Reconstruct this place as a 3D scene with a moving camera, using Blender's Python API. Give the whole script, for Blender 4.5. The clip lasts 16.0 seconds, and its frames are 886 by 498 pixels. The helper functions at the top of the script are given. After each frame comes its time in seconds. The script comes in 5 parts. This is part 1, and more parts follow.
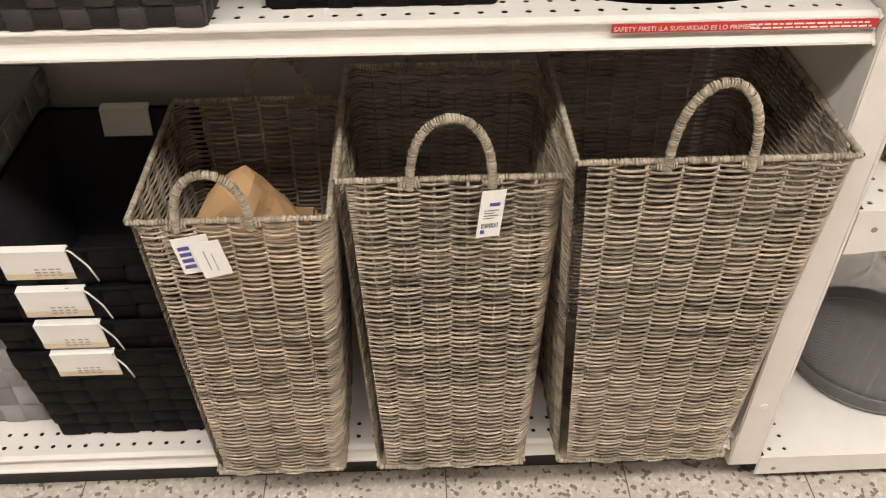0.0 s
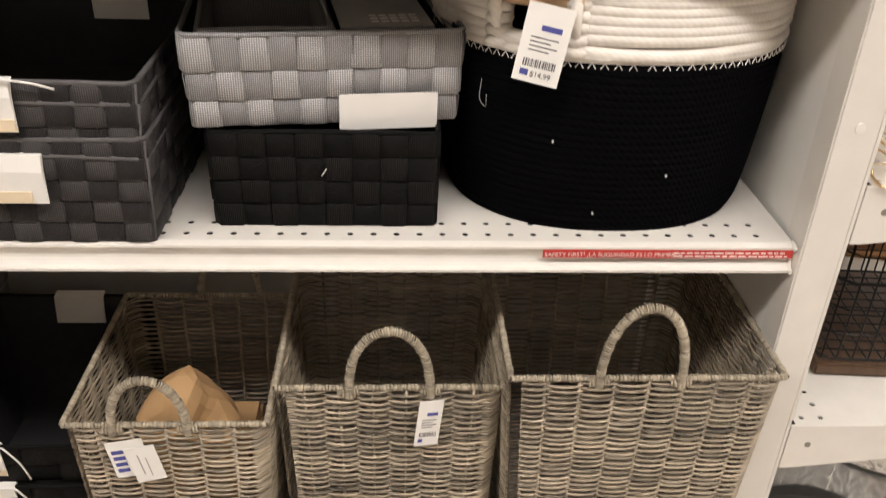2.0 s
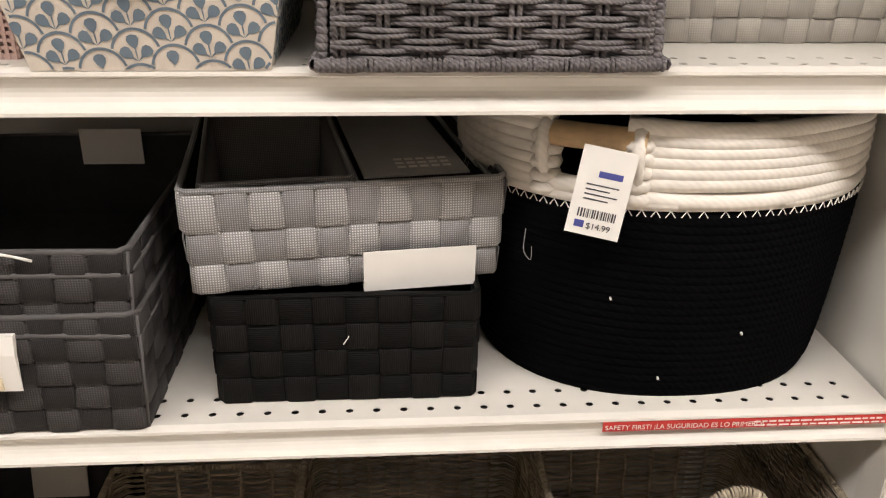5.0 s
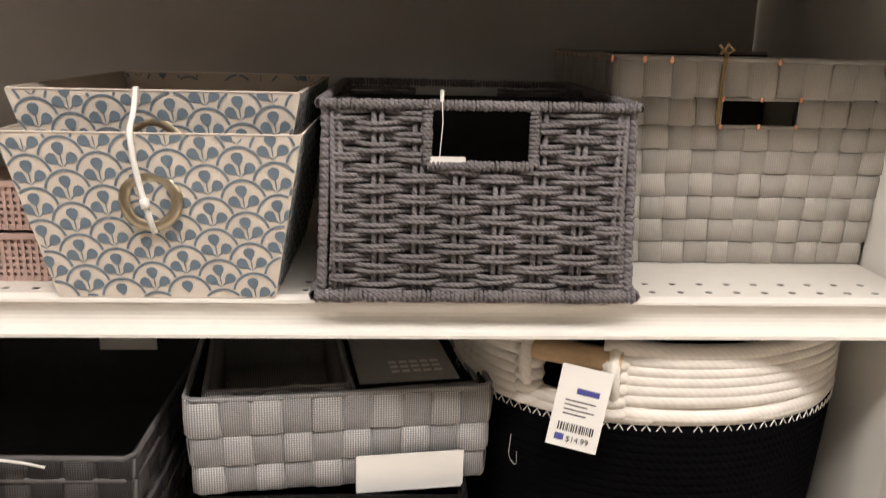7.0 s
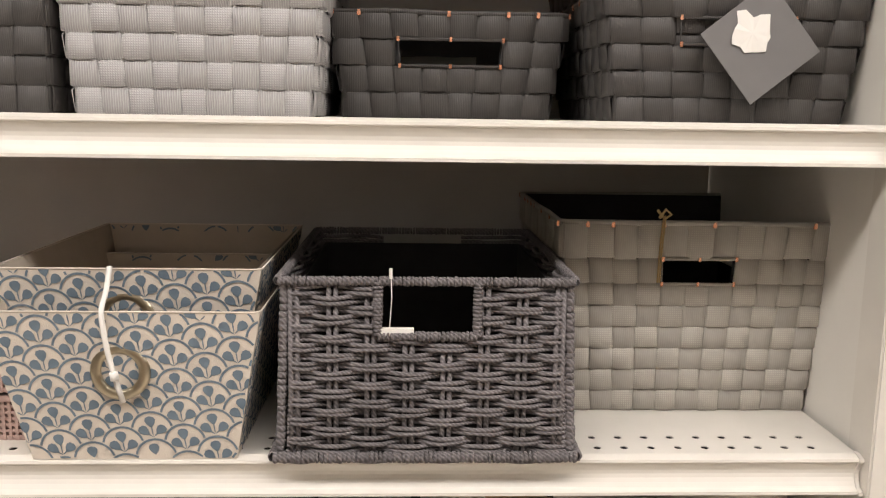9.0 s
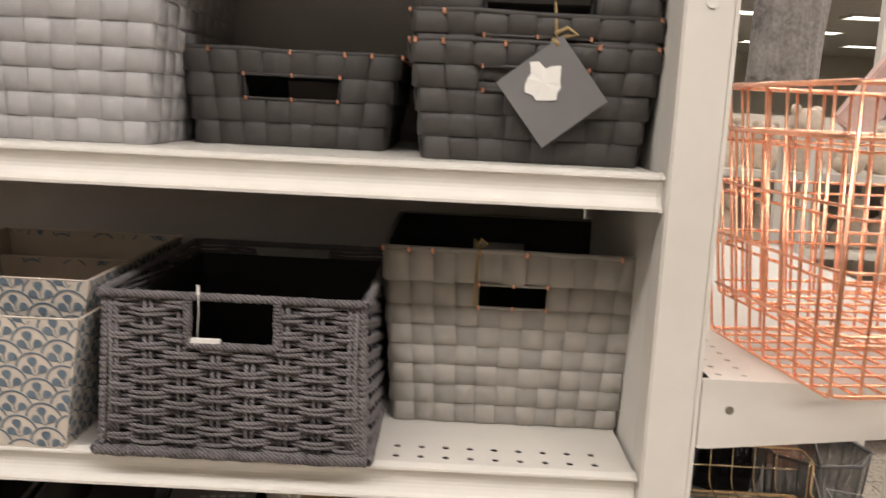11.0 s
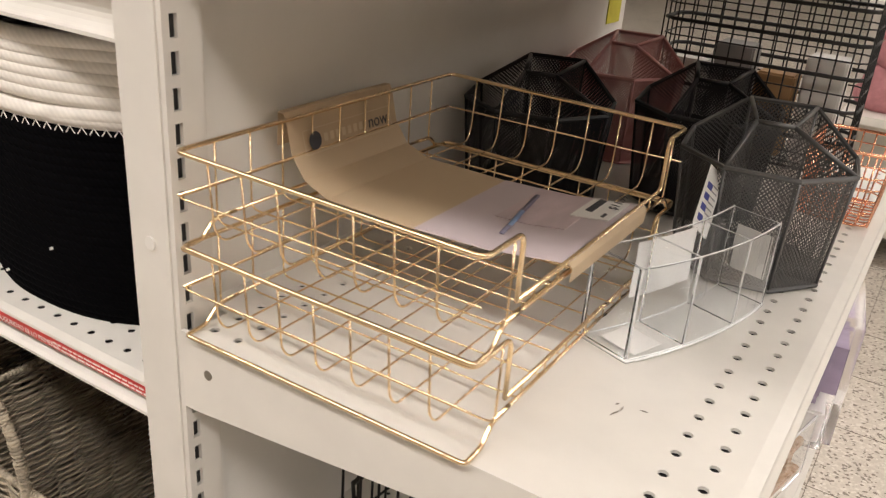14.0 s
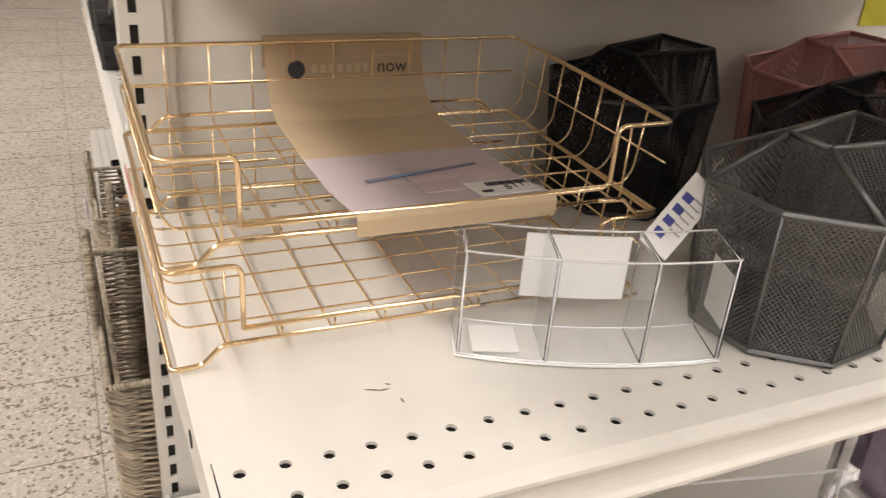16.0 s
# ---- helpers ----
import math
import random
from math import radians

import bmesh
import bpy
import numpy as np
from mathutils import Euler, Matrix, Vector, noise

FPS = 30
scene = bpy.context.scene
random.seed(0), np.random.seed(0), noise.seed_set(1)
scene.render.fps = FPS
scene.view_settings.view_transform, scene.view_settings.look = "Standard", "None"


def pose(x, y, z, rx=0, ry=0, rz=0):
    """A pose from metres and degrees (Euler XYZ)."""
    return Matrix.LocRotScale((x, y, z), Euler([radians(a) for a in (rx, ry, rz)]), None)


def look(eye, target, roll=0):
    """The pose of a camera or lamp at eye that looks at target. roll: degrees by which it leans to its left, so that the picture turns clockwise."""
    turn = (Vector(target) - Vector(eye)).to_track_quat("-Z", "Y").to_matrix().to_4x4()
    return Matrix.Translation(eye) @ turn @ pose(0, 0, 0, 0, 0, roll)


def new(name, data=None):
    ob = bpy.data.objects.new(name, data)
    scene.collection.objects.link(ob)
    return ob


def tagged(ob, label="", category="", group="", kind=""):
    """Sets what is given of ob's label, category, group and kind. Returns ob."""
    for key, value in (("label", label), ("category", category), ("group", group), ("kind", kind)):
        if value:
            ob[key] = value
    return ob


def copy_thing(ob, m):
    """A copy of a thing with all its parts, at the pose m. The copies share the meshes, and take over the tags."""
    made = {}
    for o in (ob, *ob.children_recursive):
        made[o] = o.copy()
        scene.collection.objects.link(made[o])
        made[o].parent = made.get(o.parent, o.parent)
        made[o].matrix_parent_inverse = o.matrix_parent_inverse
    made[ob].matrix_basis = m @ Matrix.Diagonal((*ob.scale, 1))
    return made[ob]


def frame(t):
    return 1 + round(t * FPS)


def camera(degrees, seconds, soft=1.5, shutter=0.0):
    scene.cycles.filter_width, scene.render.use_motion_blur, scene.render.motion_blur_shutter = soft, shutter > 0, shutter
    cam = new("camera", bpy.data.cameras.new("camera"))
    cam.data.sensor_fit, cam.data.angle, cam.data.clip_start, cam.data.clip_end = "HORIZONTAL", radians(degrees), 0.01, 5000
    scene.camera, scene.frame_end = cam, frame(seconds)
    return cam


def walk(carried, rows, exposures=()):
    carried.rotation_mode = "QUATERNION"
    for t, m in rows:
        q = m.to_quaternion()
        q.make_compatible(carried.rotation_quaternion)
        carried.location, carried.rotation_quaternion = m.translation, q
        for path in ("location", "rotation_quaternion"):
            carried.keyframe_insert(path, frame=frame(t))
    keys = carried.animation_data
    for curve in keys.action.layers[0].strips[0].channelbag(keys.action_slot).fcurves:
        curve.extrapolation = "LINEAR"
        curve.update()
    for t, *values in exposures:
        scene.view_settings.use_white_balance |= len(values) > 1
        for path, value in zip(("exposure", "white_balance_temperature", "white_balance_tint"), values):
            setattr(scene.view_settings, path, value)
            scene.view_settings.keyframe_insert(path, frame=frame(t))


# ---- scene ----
cam = camera(55.5, 16.0, soft=1.15, shutter=0.25)
PATH = [
    (0, (-0.539, -0.776, 1.227), (-0.488, 0.741, -0.075), -0.4),
    (0.5, (-0.533, -0.758, 1.227), (-0.46, 0.763, -0.069), -0.2),
    (1, (-0.527, -0.746, 1.246), (-0.428, 0.788, -0.033), 0.2),
    (1.5, (-0.505, -0.755, 1.255), (-0.381, 0.871, 0.097), 0.7),
    (2, (-0.496, -0.759, 1.295), (-0.384, 0.966, 0.29), 2.1),
    (2.5, (-0.49, -0.782, 1.308), (-0.448, 1.02, 0.44), 2.4),
    (3, (-0.489, -0.769, 1.288), (-0.506, 1.052, 0.462), 2.3),
    (3.2, (-0.495, -0.746, 1.279), (-0.509, 1.088, 0.481), 1.6),
    (5.3, (-0.537, -0.616, 1.299), (-0.398, 1.221, 0.52), 0.8),
    (5.5, (-0.538, -0.621, 1.309), (-0.416, 1.229, 0.559), 0.4),
    (6, (-0.527, -0.632, 1.337), (-0.424, 1.244, 0.65), -0.4),
    (6.5, (-0.516, -0.64, 1.352), (-0.404, 1.258, 0.729), 0.3),
    (7, (-0.517, -0.649, 1.382), (-0.412, 1.285, 0.886), 1.3),
    (7.5, (-0.51, -0.655, 1.406), (-0.386, 1.305, 1.03), 1.3),
    (8, (-0.505, -0.634, 1.451), (-0.368, 1.313, 1.016), 0.8),
    (8.5, (-0.493, -0.652, 1.461), (-0.373, 1.312, 1.102), 0.6),
    (10.8, (-0.284, -0.769, 1.525), (-0.328, 1.21, 1.235), 2.7),
    (11, (-0.251, -0.757, 1.518), (-0.259, 1.214, 1.182), 2.8),
    (11.5, (-0.145, -0.685, 1.497), (-0.107, 1.274, 1.097), 3.2),
    (12, (-0.051, -0.63, 1.455), (-0.166, 1.301, 0.946), 2.6),
    (12.5, (0.111, -0.615, 1.432), (-0.272, 1.255, 0.834), 4.1),
    (12.8, (0.185, -0.591, 1.396), (-0.379, 1.243, 0.832), 4.5),
    (13, (0.229, -0.568, 1.382), (-0.428, 1.201, 0.72), 3.2),
    (13.5, (0.359, -0.455, 1.283), (-0.441, 1.222, 0.543), 5.0),
    (14, (0.459, -0.362, 1.259), (-0.475, 1.204, 0.437), 4.5),
    (14.5, (0.593, -0.282, 1.256), (-0.597, 1.067, 0.382), 4.2),
    (15, (0.686, -0.186, 1.254), (-0.695, 0.961, 0.372), 3.1),
    (15.5, (0.715, -0.073, 1.243), (-0.765, 0.938, 0.357), 4.9),
    (16, (0.728, -0.023, 1.243), (-0.887, 0.746, 0.348), 4.7),
]
walk(cam, [(t, look(eye, target, roll)) for t, eye, target, roll in PATH], ((0, 0.06), (3, -0.08), (8, -0.03), (11, -0.38), (12.5, -0.45), (14, -0.26), (16, -0.15)))

# ---- world and light ----
world = bpy.data.worlds.new("store")
scene.world = world
world.use_nodes = True
world.node_tree.nodes["Background"].inputs[0].default_value = (1.0, 0.93, 0.84, 1)
world.node_tree.nodes["Background"].inputs[1].default_value = 0.05
scene.view_settings.exposure = 0.0
LAMP_POWER = 27.0
CEILING = 3.6
LAMPS = [(x, y) for x in (-3.9, -2.6, -1.3, 0.0, 1.3, 2.6, 3.9) for y in (-1.6,)] + [(x, y) for x in (-2.4, 0.4, 2.2, 4.6) for y in (2.2, 4.6)] + [(5.4, -1.6), (7.2, 0.5), (7.2, 3.5)]
FAR_LAMPS = [(x, y) for x in (-0.3, 2.4, 5.1, 7.8, 10.5) for y in (7.0, 10.0, 13.0, 16.0, 19.0, 22.0)]


# ---- materials ----
def nodes_of(name):
    m = bpy.data.materials.new(name)
    m.use_nodes = True
    t = m.node_tree
    return m, t, t.nodes["Principled BSDF"]


def mat(name, colour, rough=0.5, metal=0.0, vary=0.15, scale=40.0, bump=0.0, bump_scale=300.0, island=0.0, rand=0.0, spec=0.5, stretch=(1, 1, 1), tight=0.0):
    """Painted or plain surface with variation at two scales, fine relief and per-piece tint."""
    m, t, b = nodes_of(name)
    n, l = t.nodes, t.links
    co = n.new("ShaderNodeTexCoord")
    mp = n.new("ShaderNodeMapping")
    mp.inputs["Scale"].default_value = stretch
    l.new(co.outputs["Object"], mp.inputs[0])
    big = n.new("ShaderNodeTexNoise")
    big.inputs["Scale"].default_value = scale * 0.15
    fine = n.new("ShaderNodeTexNoise")
    fine.inputs["Scale"].default_value = scale
    fine.inputs["Detail"].default_value = 4
    l.new(mp.outputs[0], big.inputs[0])
    l.new(mp.outputs[0], fine.inputs[0])
    add = n.new("ShaderNodeMath")
    add.operation = "ADD"
    l.new(big.outputs[0], add.inputs[0])
    l.new(fine.outputs[0], add.inputs[1])
    last = add.outputs[0]
    if island:
        geo = n.new("ShaderNodeNewGeometry")
        k = n.new("ShaderNodeMath")
        k.operation = "MULTIPLY_ADD"
        l.new(geo.outputs["Random Per Island"], k.inputs[0])
        k.inputs[1].default_value = island
        l.new(last, k.inputs[2])
        last = k.outputs[0]
    if rand:
        inf = n.new("ShaderNodeObjectInfo")
        k = n.new("ShaderNodeMath")
        k.operation = "MULTIPLY_ADD"
        l.new(inf.outputs["Random"], k.inputs[0])
        k.inputs[1].default_value = rand
        l.new(last, k.inputs[2])
        last = k.outputs[0]
    ramp = n.new("ShaderNodeMapRange")
    ramp.inputs["From Min"].default_value = 0.6 + tight
    ramp.inputs["From Max"].default_value = 1.4 + island + rand - tight
    ramp.inputs["To Min"].default_value = 1 - vary
    ramp.inputs["To Max"].default_value = 1 + vary
    l.new(last, ramp.inputs[0])
    mix = n.new("ShaderNodeMix")
    mix.data_type = "RGBA"
    mix.blend_type = "MULTIPLY"
    mix.inputs["Factor"].default_value = 1
    mix.inputs["A"].default_value = (*colour, 1)
    l.new(ramp.outputs[0], mix.inputs["B"])
    l.new(mix.outputs["Result"], b.inputs["Base Color"])
    b.inputs["Roughness"].default_value = rough
    b.inputs["Metallic"].default_value = metal
    b.inputs["Specular IOR Level"].default_value = spec
    if bump:
        nz = n.new("ShaderNodeTexNoise")
        nz.inputs["Scale"].default_value = bump_scale
        l.new(mp.outputs[0], nz.inputs[0])
        bp = n.new("ShaderNodeBump")
        bp.inputs["Strength"].default_value = bump
        bp.inputs["Distance"].default_value = 0.001
        l.new(nz.outputs[0], bp.inputs["Height"])
        l.new(bp.outputs[0], b.inputs["Normal"])
    return m


def ribbed(name, colour, pitch=0.0022, axis="X", rough=0.55, depth=0.6, vary=0.12, rand=0.0, contrast=0.35, speck=False, metal=0.0, spec=0.35):
    """Woven strap or rope: fine parallel ribs, lighter on the crests."""
    m = mat(name, colour, rough, metal, vary, 60, rand=rand, spec=spec)
    t = m.node_tree
    n, l = t.nodes, t.links
    b = n["Principled BSDF"]
    co = n.new("ShaderNodeTexCoord")
    w = n.new("ShaderNodeTexWave")
    w.bands_direction = axis
    w.inputs["Scale"].default_value = 0.314 / pitch
    w.inputs["Distortion"].default_value = 1.2 if not speck else 0.3
    w.inputs["Detail"].default_value = 1
    l.new(co.outputs["Object"], w.inputs[0])
    h = w.outputs["Fac"]
    if speck:
        v = n.new("ShaderNodeTexWave")
        v.bands_direction = "Z" if axis == "X" else "X"
        v.inputs["Scale"].default_value = 0.314 / pitch
        l.new(co.outputs["Object"], v.inputs[0])
        k = n.new("ShaderNodeMath")
        k.operation = "MULTIPLY"
        l.new(h, k.inputs[0])
        l.new(v.outputs["Fac"], k.inputs[1])
        h = k.outputs[0]
    old = b.inputs["Base Color"].links[0].from_socket
    mx = n.new("ShaderNodeMix")
    mx.data_type = "RGBA"
    mx.blend_type = "MULTIPLY"
    mx.inputs["Factor"].default_value = 1
    r = n.new("ShaderNodeMapRange")
    r.inputs["To Min"].default_value = 1 - contrast
    r.inputs["To Max"].default_value = 1 + contrast
    l.new(h, r.inputs[0])
    l.new(old, mx.inputs["A"])
    l.new(r.outputs[0], mx.inputs["B"])
    l.new(mx.outputs["Result"], b.inputs["Base Color"])
    bp = n.new("ShaderNodeBump")
    bp.inputs["Strength"].default_value = depth
    bp.inputs["Distance"].default_value = 0.0006
    l.new(h, bp.inputs["Height"])
    l.new(bp.outputs[0], b.inputs["Normal"])
    return m


def clear(name, tint=(0.97, 0.98, 0.98), rough=0.02, ior=1.3):
    m, t, b = nodes_of(name)
    b.inputs["Base Color"].default_value = (*tint, 1)
    b.inputs["Roughness"].default_value = rough
    b.inputs["Transmission Weight"].default_value = 1
    b.inputs["IOR"].default_value = ior
    return m


def glow(name, colour, strength):
    m, t, b = nodes_of(name)
    b.inputs["Base Color"].default_value = (0.8, 0.8, 0.8, 1)
    b.inputs["Emission Color"].default_value = (*colour, 1)
    b.inputs["Emission Strength"].default_value = strength
    return m


def terrazzo():
    """Speckled composition floor tiles: tan ground with light and dark chips."""
    m, t, b = nodes_of("speckled_tile")
    n, l = t.nodes, t.links
    co = n.new("ShaderNodeTexCoord")
    vo = n.new("ShaderNodeTexVoronoi")
    vo.inputs["Scale"].default_value = 150
    l.new(co.outputs["Object"], vo.inputs[0])
    sep = n.new("ShaderNodeSeparateColor")
    l.new(vo.outputs["Color"], sep.inputs[0])
    cr = n.new("ShaderNodeValToRGB")
    e = cr.color_ramp.elements
    cr.color_ramp.interpolation = "CONSTANT"
    e[0].position, e[0].color = 0, (0.23, 0.19, 0.15, 1)
    e[1].position, e[1].color = 0.13, (0.56, 0.50, 0.43, 1)
    a = e.new(0.5)
    a.color = (0.62, 0.56, 0.485, 1)
    a = e.new(0.86)
    a.color = (0.70, 0.645, 0.57, 1)
    l.new(sep.outputs[0], cr.inputs[0])
    nz = n.new("ShaderNodeTexNoise")
    nz.inputs["Scale"].default_value = 3
    nz.inputs["Detail"].default_value = 6
    l.new(co.outputs["Object"], nz.inputs[0])
    r = n.new("ShaderNodeMapRange")
    r.inputs["To Min"].default_value = 0.8
    r.inputs["To Max"].default_value = 1.15
    l.new(nz.outputs[0], r.inputs[0])
    mx = n.new("ShaderNodeMix")
    mx.data_type = "RGBA"
    mx.blend_type = "MULTIPLY"
    mx.inputs["Factor"].default_value = 1
    l.new(cr.outputs[0], mx.inputs["A"])
    l.new(r.outputs[0], mx.inputs["B"])
    l.new(mx.outputs["Result"], b.inputs["Base Color"])
    b.inputs["Roughness"].default_value = 0.35
    return m


M_WHITE = mat("white_enamel", (0.73, 0.70, 0.645), 0.38, vary=0.05, scale=30, bump=0.05, bump_scale=500)
M_PANEL = mat("white_panel_board", (0.80, 0.775, 0.725), 0.55, vary=0.05, scale=12, bump=0.05, bump_scale=700)
M_BACK = mat("grey_back_board", (0.55, 0.535, 0.51), 0.6, vary=0.08, scale=14)
M_KICK = mat("black_kick_plate", (0.02, 0.02, 0.02), 0.5, vary=0.4, scale=40)
# near-black standing in for the shade inside slots and holes
M_HOLESHADE = mat("hole_shade", (0.015, 0.014, 0.013), 0.8)
M_RED = mat("red_sticker", (0.55, 0.035, 0.03), 0.4, vary=0.05)
M_INK = mat("white_ink", (0.85, 0.75, 0.70), 0.5)
M_DARKINK = mat("dark_ink", (0.05, 0.05, 0.06), 0.6)
M_BLUEINK = mat("blue_ink", (0.06, 0.07, 0.28), 0.6)
M_PAPER = mat("white_card", (0.82, 0.80, 0.76), 0.6, vary=0.04, scale=25)
M_GREYCARD = mat("grey_card", (0.17, 0.165, 0.165), 0.55, vary=0.08)
M_PAPER_GREYPRINT = mat("grey_print", (0.35, 0.34, 0.33), 0.6)
M_KRAFT = mat("brown_kraft_paper", (0.46, 0.28, 0.13), 0.75, vary=0.12, scale=18, bump=0.2, bump_scale=90)
M_STRING = mat("white_string", (0.8, 0.78, 0.74), 0.6)
M_TWINE = mat("jute_twine", (0.42, 0.30, 0.14), 0.9, vary=0.3, scale=200, bump=0.5, bump_scale=900)
M_WICKER = mat("grey_brown_wicker", (0.305, 0.255, 0.187), 0.40, vary=0.75, scale=130, island=0.3, bump=0.35, bump_scale=900, stretch=(0.3, 0.3, 2.0), spec=0.6, tight=0.2)
M_WRAP = mat("wicker_wrap", (0.35, 0.30, 0.225), 0.5, vary=0.6, scale=120, island=0.7, bump=0.3, bump_scale=500)
M_ROPE = ribbed("grey_paper_rope", (0.165, 0.152, 0.156), 0.0024, "DIAGONAL", rough=0.85, depth=0.8, vary=0.3, contrast=0.22, spec=0.2)
M_BLACKLIN = mat("black_lining", (0.032, 0.032, 0.034), 0.9, vary=0.3, scale=60, bump=0.2, spec=0.3)
M_BLACKH = ribbed("black_strap_h", (0.010, 0.0095, 0.009), 0.002, "X", rand=0.6, vary=0.3, spec=0.06)
M_BLACKV = ribbed("black_strap_v", (0.007, 0.0068, 0.0065), 0.002, "Z", rand=0.6, vary=0.3, spec=0.06)
M_DGH = ribbed("dark_grey_strap_h", (0.062, 0.058, 0.058), 0.0022, "X", rand=0.4, vary=0.2, spec=0.2, speck=True)
M_DGEDGE = mat("grey_bound_edge", (0.085, 0.08, 0.08), 0.6, vary=0.2, spec=0.3)
M_DGV = ribbed("dark_grey_strap_v", (0.027, 0.025, 0.026), 0.0017, "X", rand=0.4, vary=0.2, contrast=0.2, spec=0.2)
M_SILH = ribbed("silver_strap_h", (0.46, 0.45, 0.45), 0.0024, "Z", rand=0.2, contrast=0.5, speck=True)
M_SILV = ribbed("silver_strap_v", (0.33, 0.322, 0.325), 0.0021, "X", rand=0.2, contrast=0.45, speck=True)
# h straps paler than v: their differing sheen is put into the base colour
M_TAUPEH = ribbed("taupe_strap_h", (0.43, 0.405, 0.36), 0.0022, "Z", rand=0.25, contrast=0.12, depth=0.3, speck=True)
M_TAUPEV = ribbed("taupe_strap_v", (0.36, 0.34, 0.305), 0.0022, "X", rand=0.25, contrast=0.05, depth=0.2)
M_LGH = ribbed("light_grey_strap_h", (0.45, 0.44, 0.44), 0.0022, "Z", rand=0.2, contrast=0.12, speck=True)
M_LGV = ribbed("light_grey_strap_v", (0.405, 0.395, 0.395), 0.0022, "X", rand=0.2, contrast=0.14)
M_CHH = ribbed("charcoal_strap_h", (0.075, 0.07, 0.067), 0.0018, "X", rand=0.4, contrast=0.12, depth=0.3)
M_CHV = ribbed("charcoal_strap_v", (0.068, 0.063, 0.06), 0.0018, "X", rand=0.4, contrast=0.12, depth=0.3)
M_COPPER = mat("copper_wire", (0.95, 0.50, 0.33), 0.24, 1.0, 0.1, 80)
M_GOLD = mat("gold_wire", (0.94, 0.73, 0.46), 0.2, 1.0, 0.1, 80)
M_BRASS = mat("brass_ring", (0.50, 0.44, 0.33), 0.28, 1.0, 0.1, 60)
M_BLACKWIRE = mat("black_wire", (0.018, 0.016, 0.015), 0.45, 0.3, 0.2)
M_MESHGREY = mat("grey_mesh_steel", (0.15, 0.15, 0.15), 0.38, 0.6, 0.1)
M_MESHBLACK = mat("black_mesh_steel", (0.016, 0.016, 0.018), 0.45, 0.3, 0.2)
M_MESHPINK = mat("pink_mesh_steel", (0.52, 0.24, 0.23), 0.42, 0.2, 0.1)
M_CREAMROPE = ribbed("cream_cotton_rope", (0.80, 0.755, 0.69), 0.004, "DIAGONAL", rough=0.88, contrast=0.03, depth=0.15)
M_BLACKROPE = ribbed("black_cotton_rope", (0.0025, 0.0025, 0.003), 0.004, "DIAGONAL", rough=0.95, contrast=0.12, spec=0.03)
M_WOOD = mat("pale_wood_dowel", (0.60, 0.42, 0.24), 0.5, vary=0.2, scale=30, stretch=(1, 8, 8))
M_PLANK = mat("acacia_board", (0.36, 0.19, 0.08), 0.45, vary=0.35, scale=16, stretch=(8, 0.8, 8))
M_LINEN = mat("natural_linen", (0.70, 0.63, 0.55), 0.85, vary=0.06, scale=60, bump=0.3, bump_scale=900)
M_LINENIN = mat("beige_liner", (0.52, 0.45, 0.37), 0.9, vary=0.08, scale=40)
M_BLUEPRINT = mat("slate_blue_print", (0.145, 0.195, 0.245), 0.8, vary=0.12, scale=60)
M_PINK = mat("dusty_pink_plastic", (0.50, 0.35, 0.31), 0.5, vary=0.05)
M_TAN = mat("tan_sleeve_card", (0.60, 0.46, 0.30), 0.55, vary=0.05, scale=10)
M_TANLIGHT = mat("tan_border_ink", (0.72, 0.60, 0.43), 0.55)
M_LILAC = mat("lilac_photo_card", (0.62, 0.53, 0.55), 0.45, vary=0.12, scale=10)
M_MAUVE = mat("mauve_photo_print", (0.52, 0.42, 0.44), 0.45, vary=0.4, scale=26, stretch=(2.0, 0.5, 1))
M_ACRYLIC = clear("clear_acrylic", (0.985, 0.99, 0.99), 0.02, 1.25)
M_THINCLEAR = clear("thin_clear_plastic", (0.985, 0.99, 0.99), 0.02, 1.08)
# opaque white for the light that clear acrylic edges catch
M_EDGEGLINT = mat("acrylic_edge_glint", (0.9, 0.9, 0.89), 0.12, vary=0.05)
M_FILM = clear("clear_wrap_film", (0.95, 0.93, 0.95), 0.12)
M_LILACPLASTIC = mat("purple_cloth_packed", (0.36, 0.30, 0.40), 0.6, vary=0.4, scale=30)
M_FLOOR = terrazzo()
M_SEAM = mat("floor_seam", (0.16, 0.13, 0.10), 0.6)
M_CEIL = mat("white_ceiling_tile", (0.72, 0.70, 0.66), 0.8, vary=0.06, scale=60, bump=0.3, bump_scale=200)
M_WALL = mat("painted_store_wall", (0.66, 0.62, 0.55), 0.7, vary=0.05, scale=4)
M_GLOW = glow("lamp_diffuser", (1.0, 0.93, 0.82), 5.0)
M_BLUEGLOW = glow("blue_screen", (0.15, 0.5, 1.0), 1.6)
M_FUR = mat("grey_fur", (0.27, 0.25, 0.24), 0.95, vary=0.5, scale=60, bump=1.0, bump_scale=160)
M_PLUSH = mat("cream_plush", (0.62, 0.52, 0.42), 0.95, vary=0.2, scale=50, bump=0.8, bump_scale=300)
M_ROSE = mat("rose_plush", (0.50, 0.22, 0.24), 0.95, vary=0.2, scale=50, bump=0.8, bump_scale=300)
M_YELLOW = mat("yellow_sign_card", (0.62, 0.56, 0.05), 0.5)
M_RUST = mat("scuffed_bolt", (0.30, 0.27, 0.23), 0.4, 0.8)


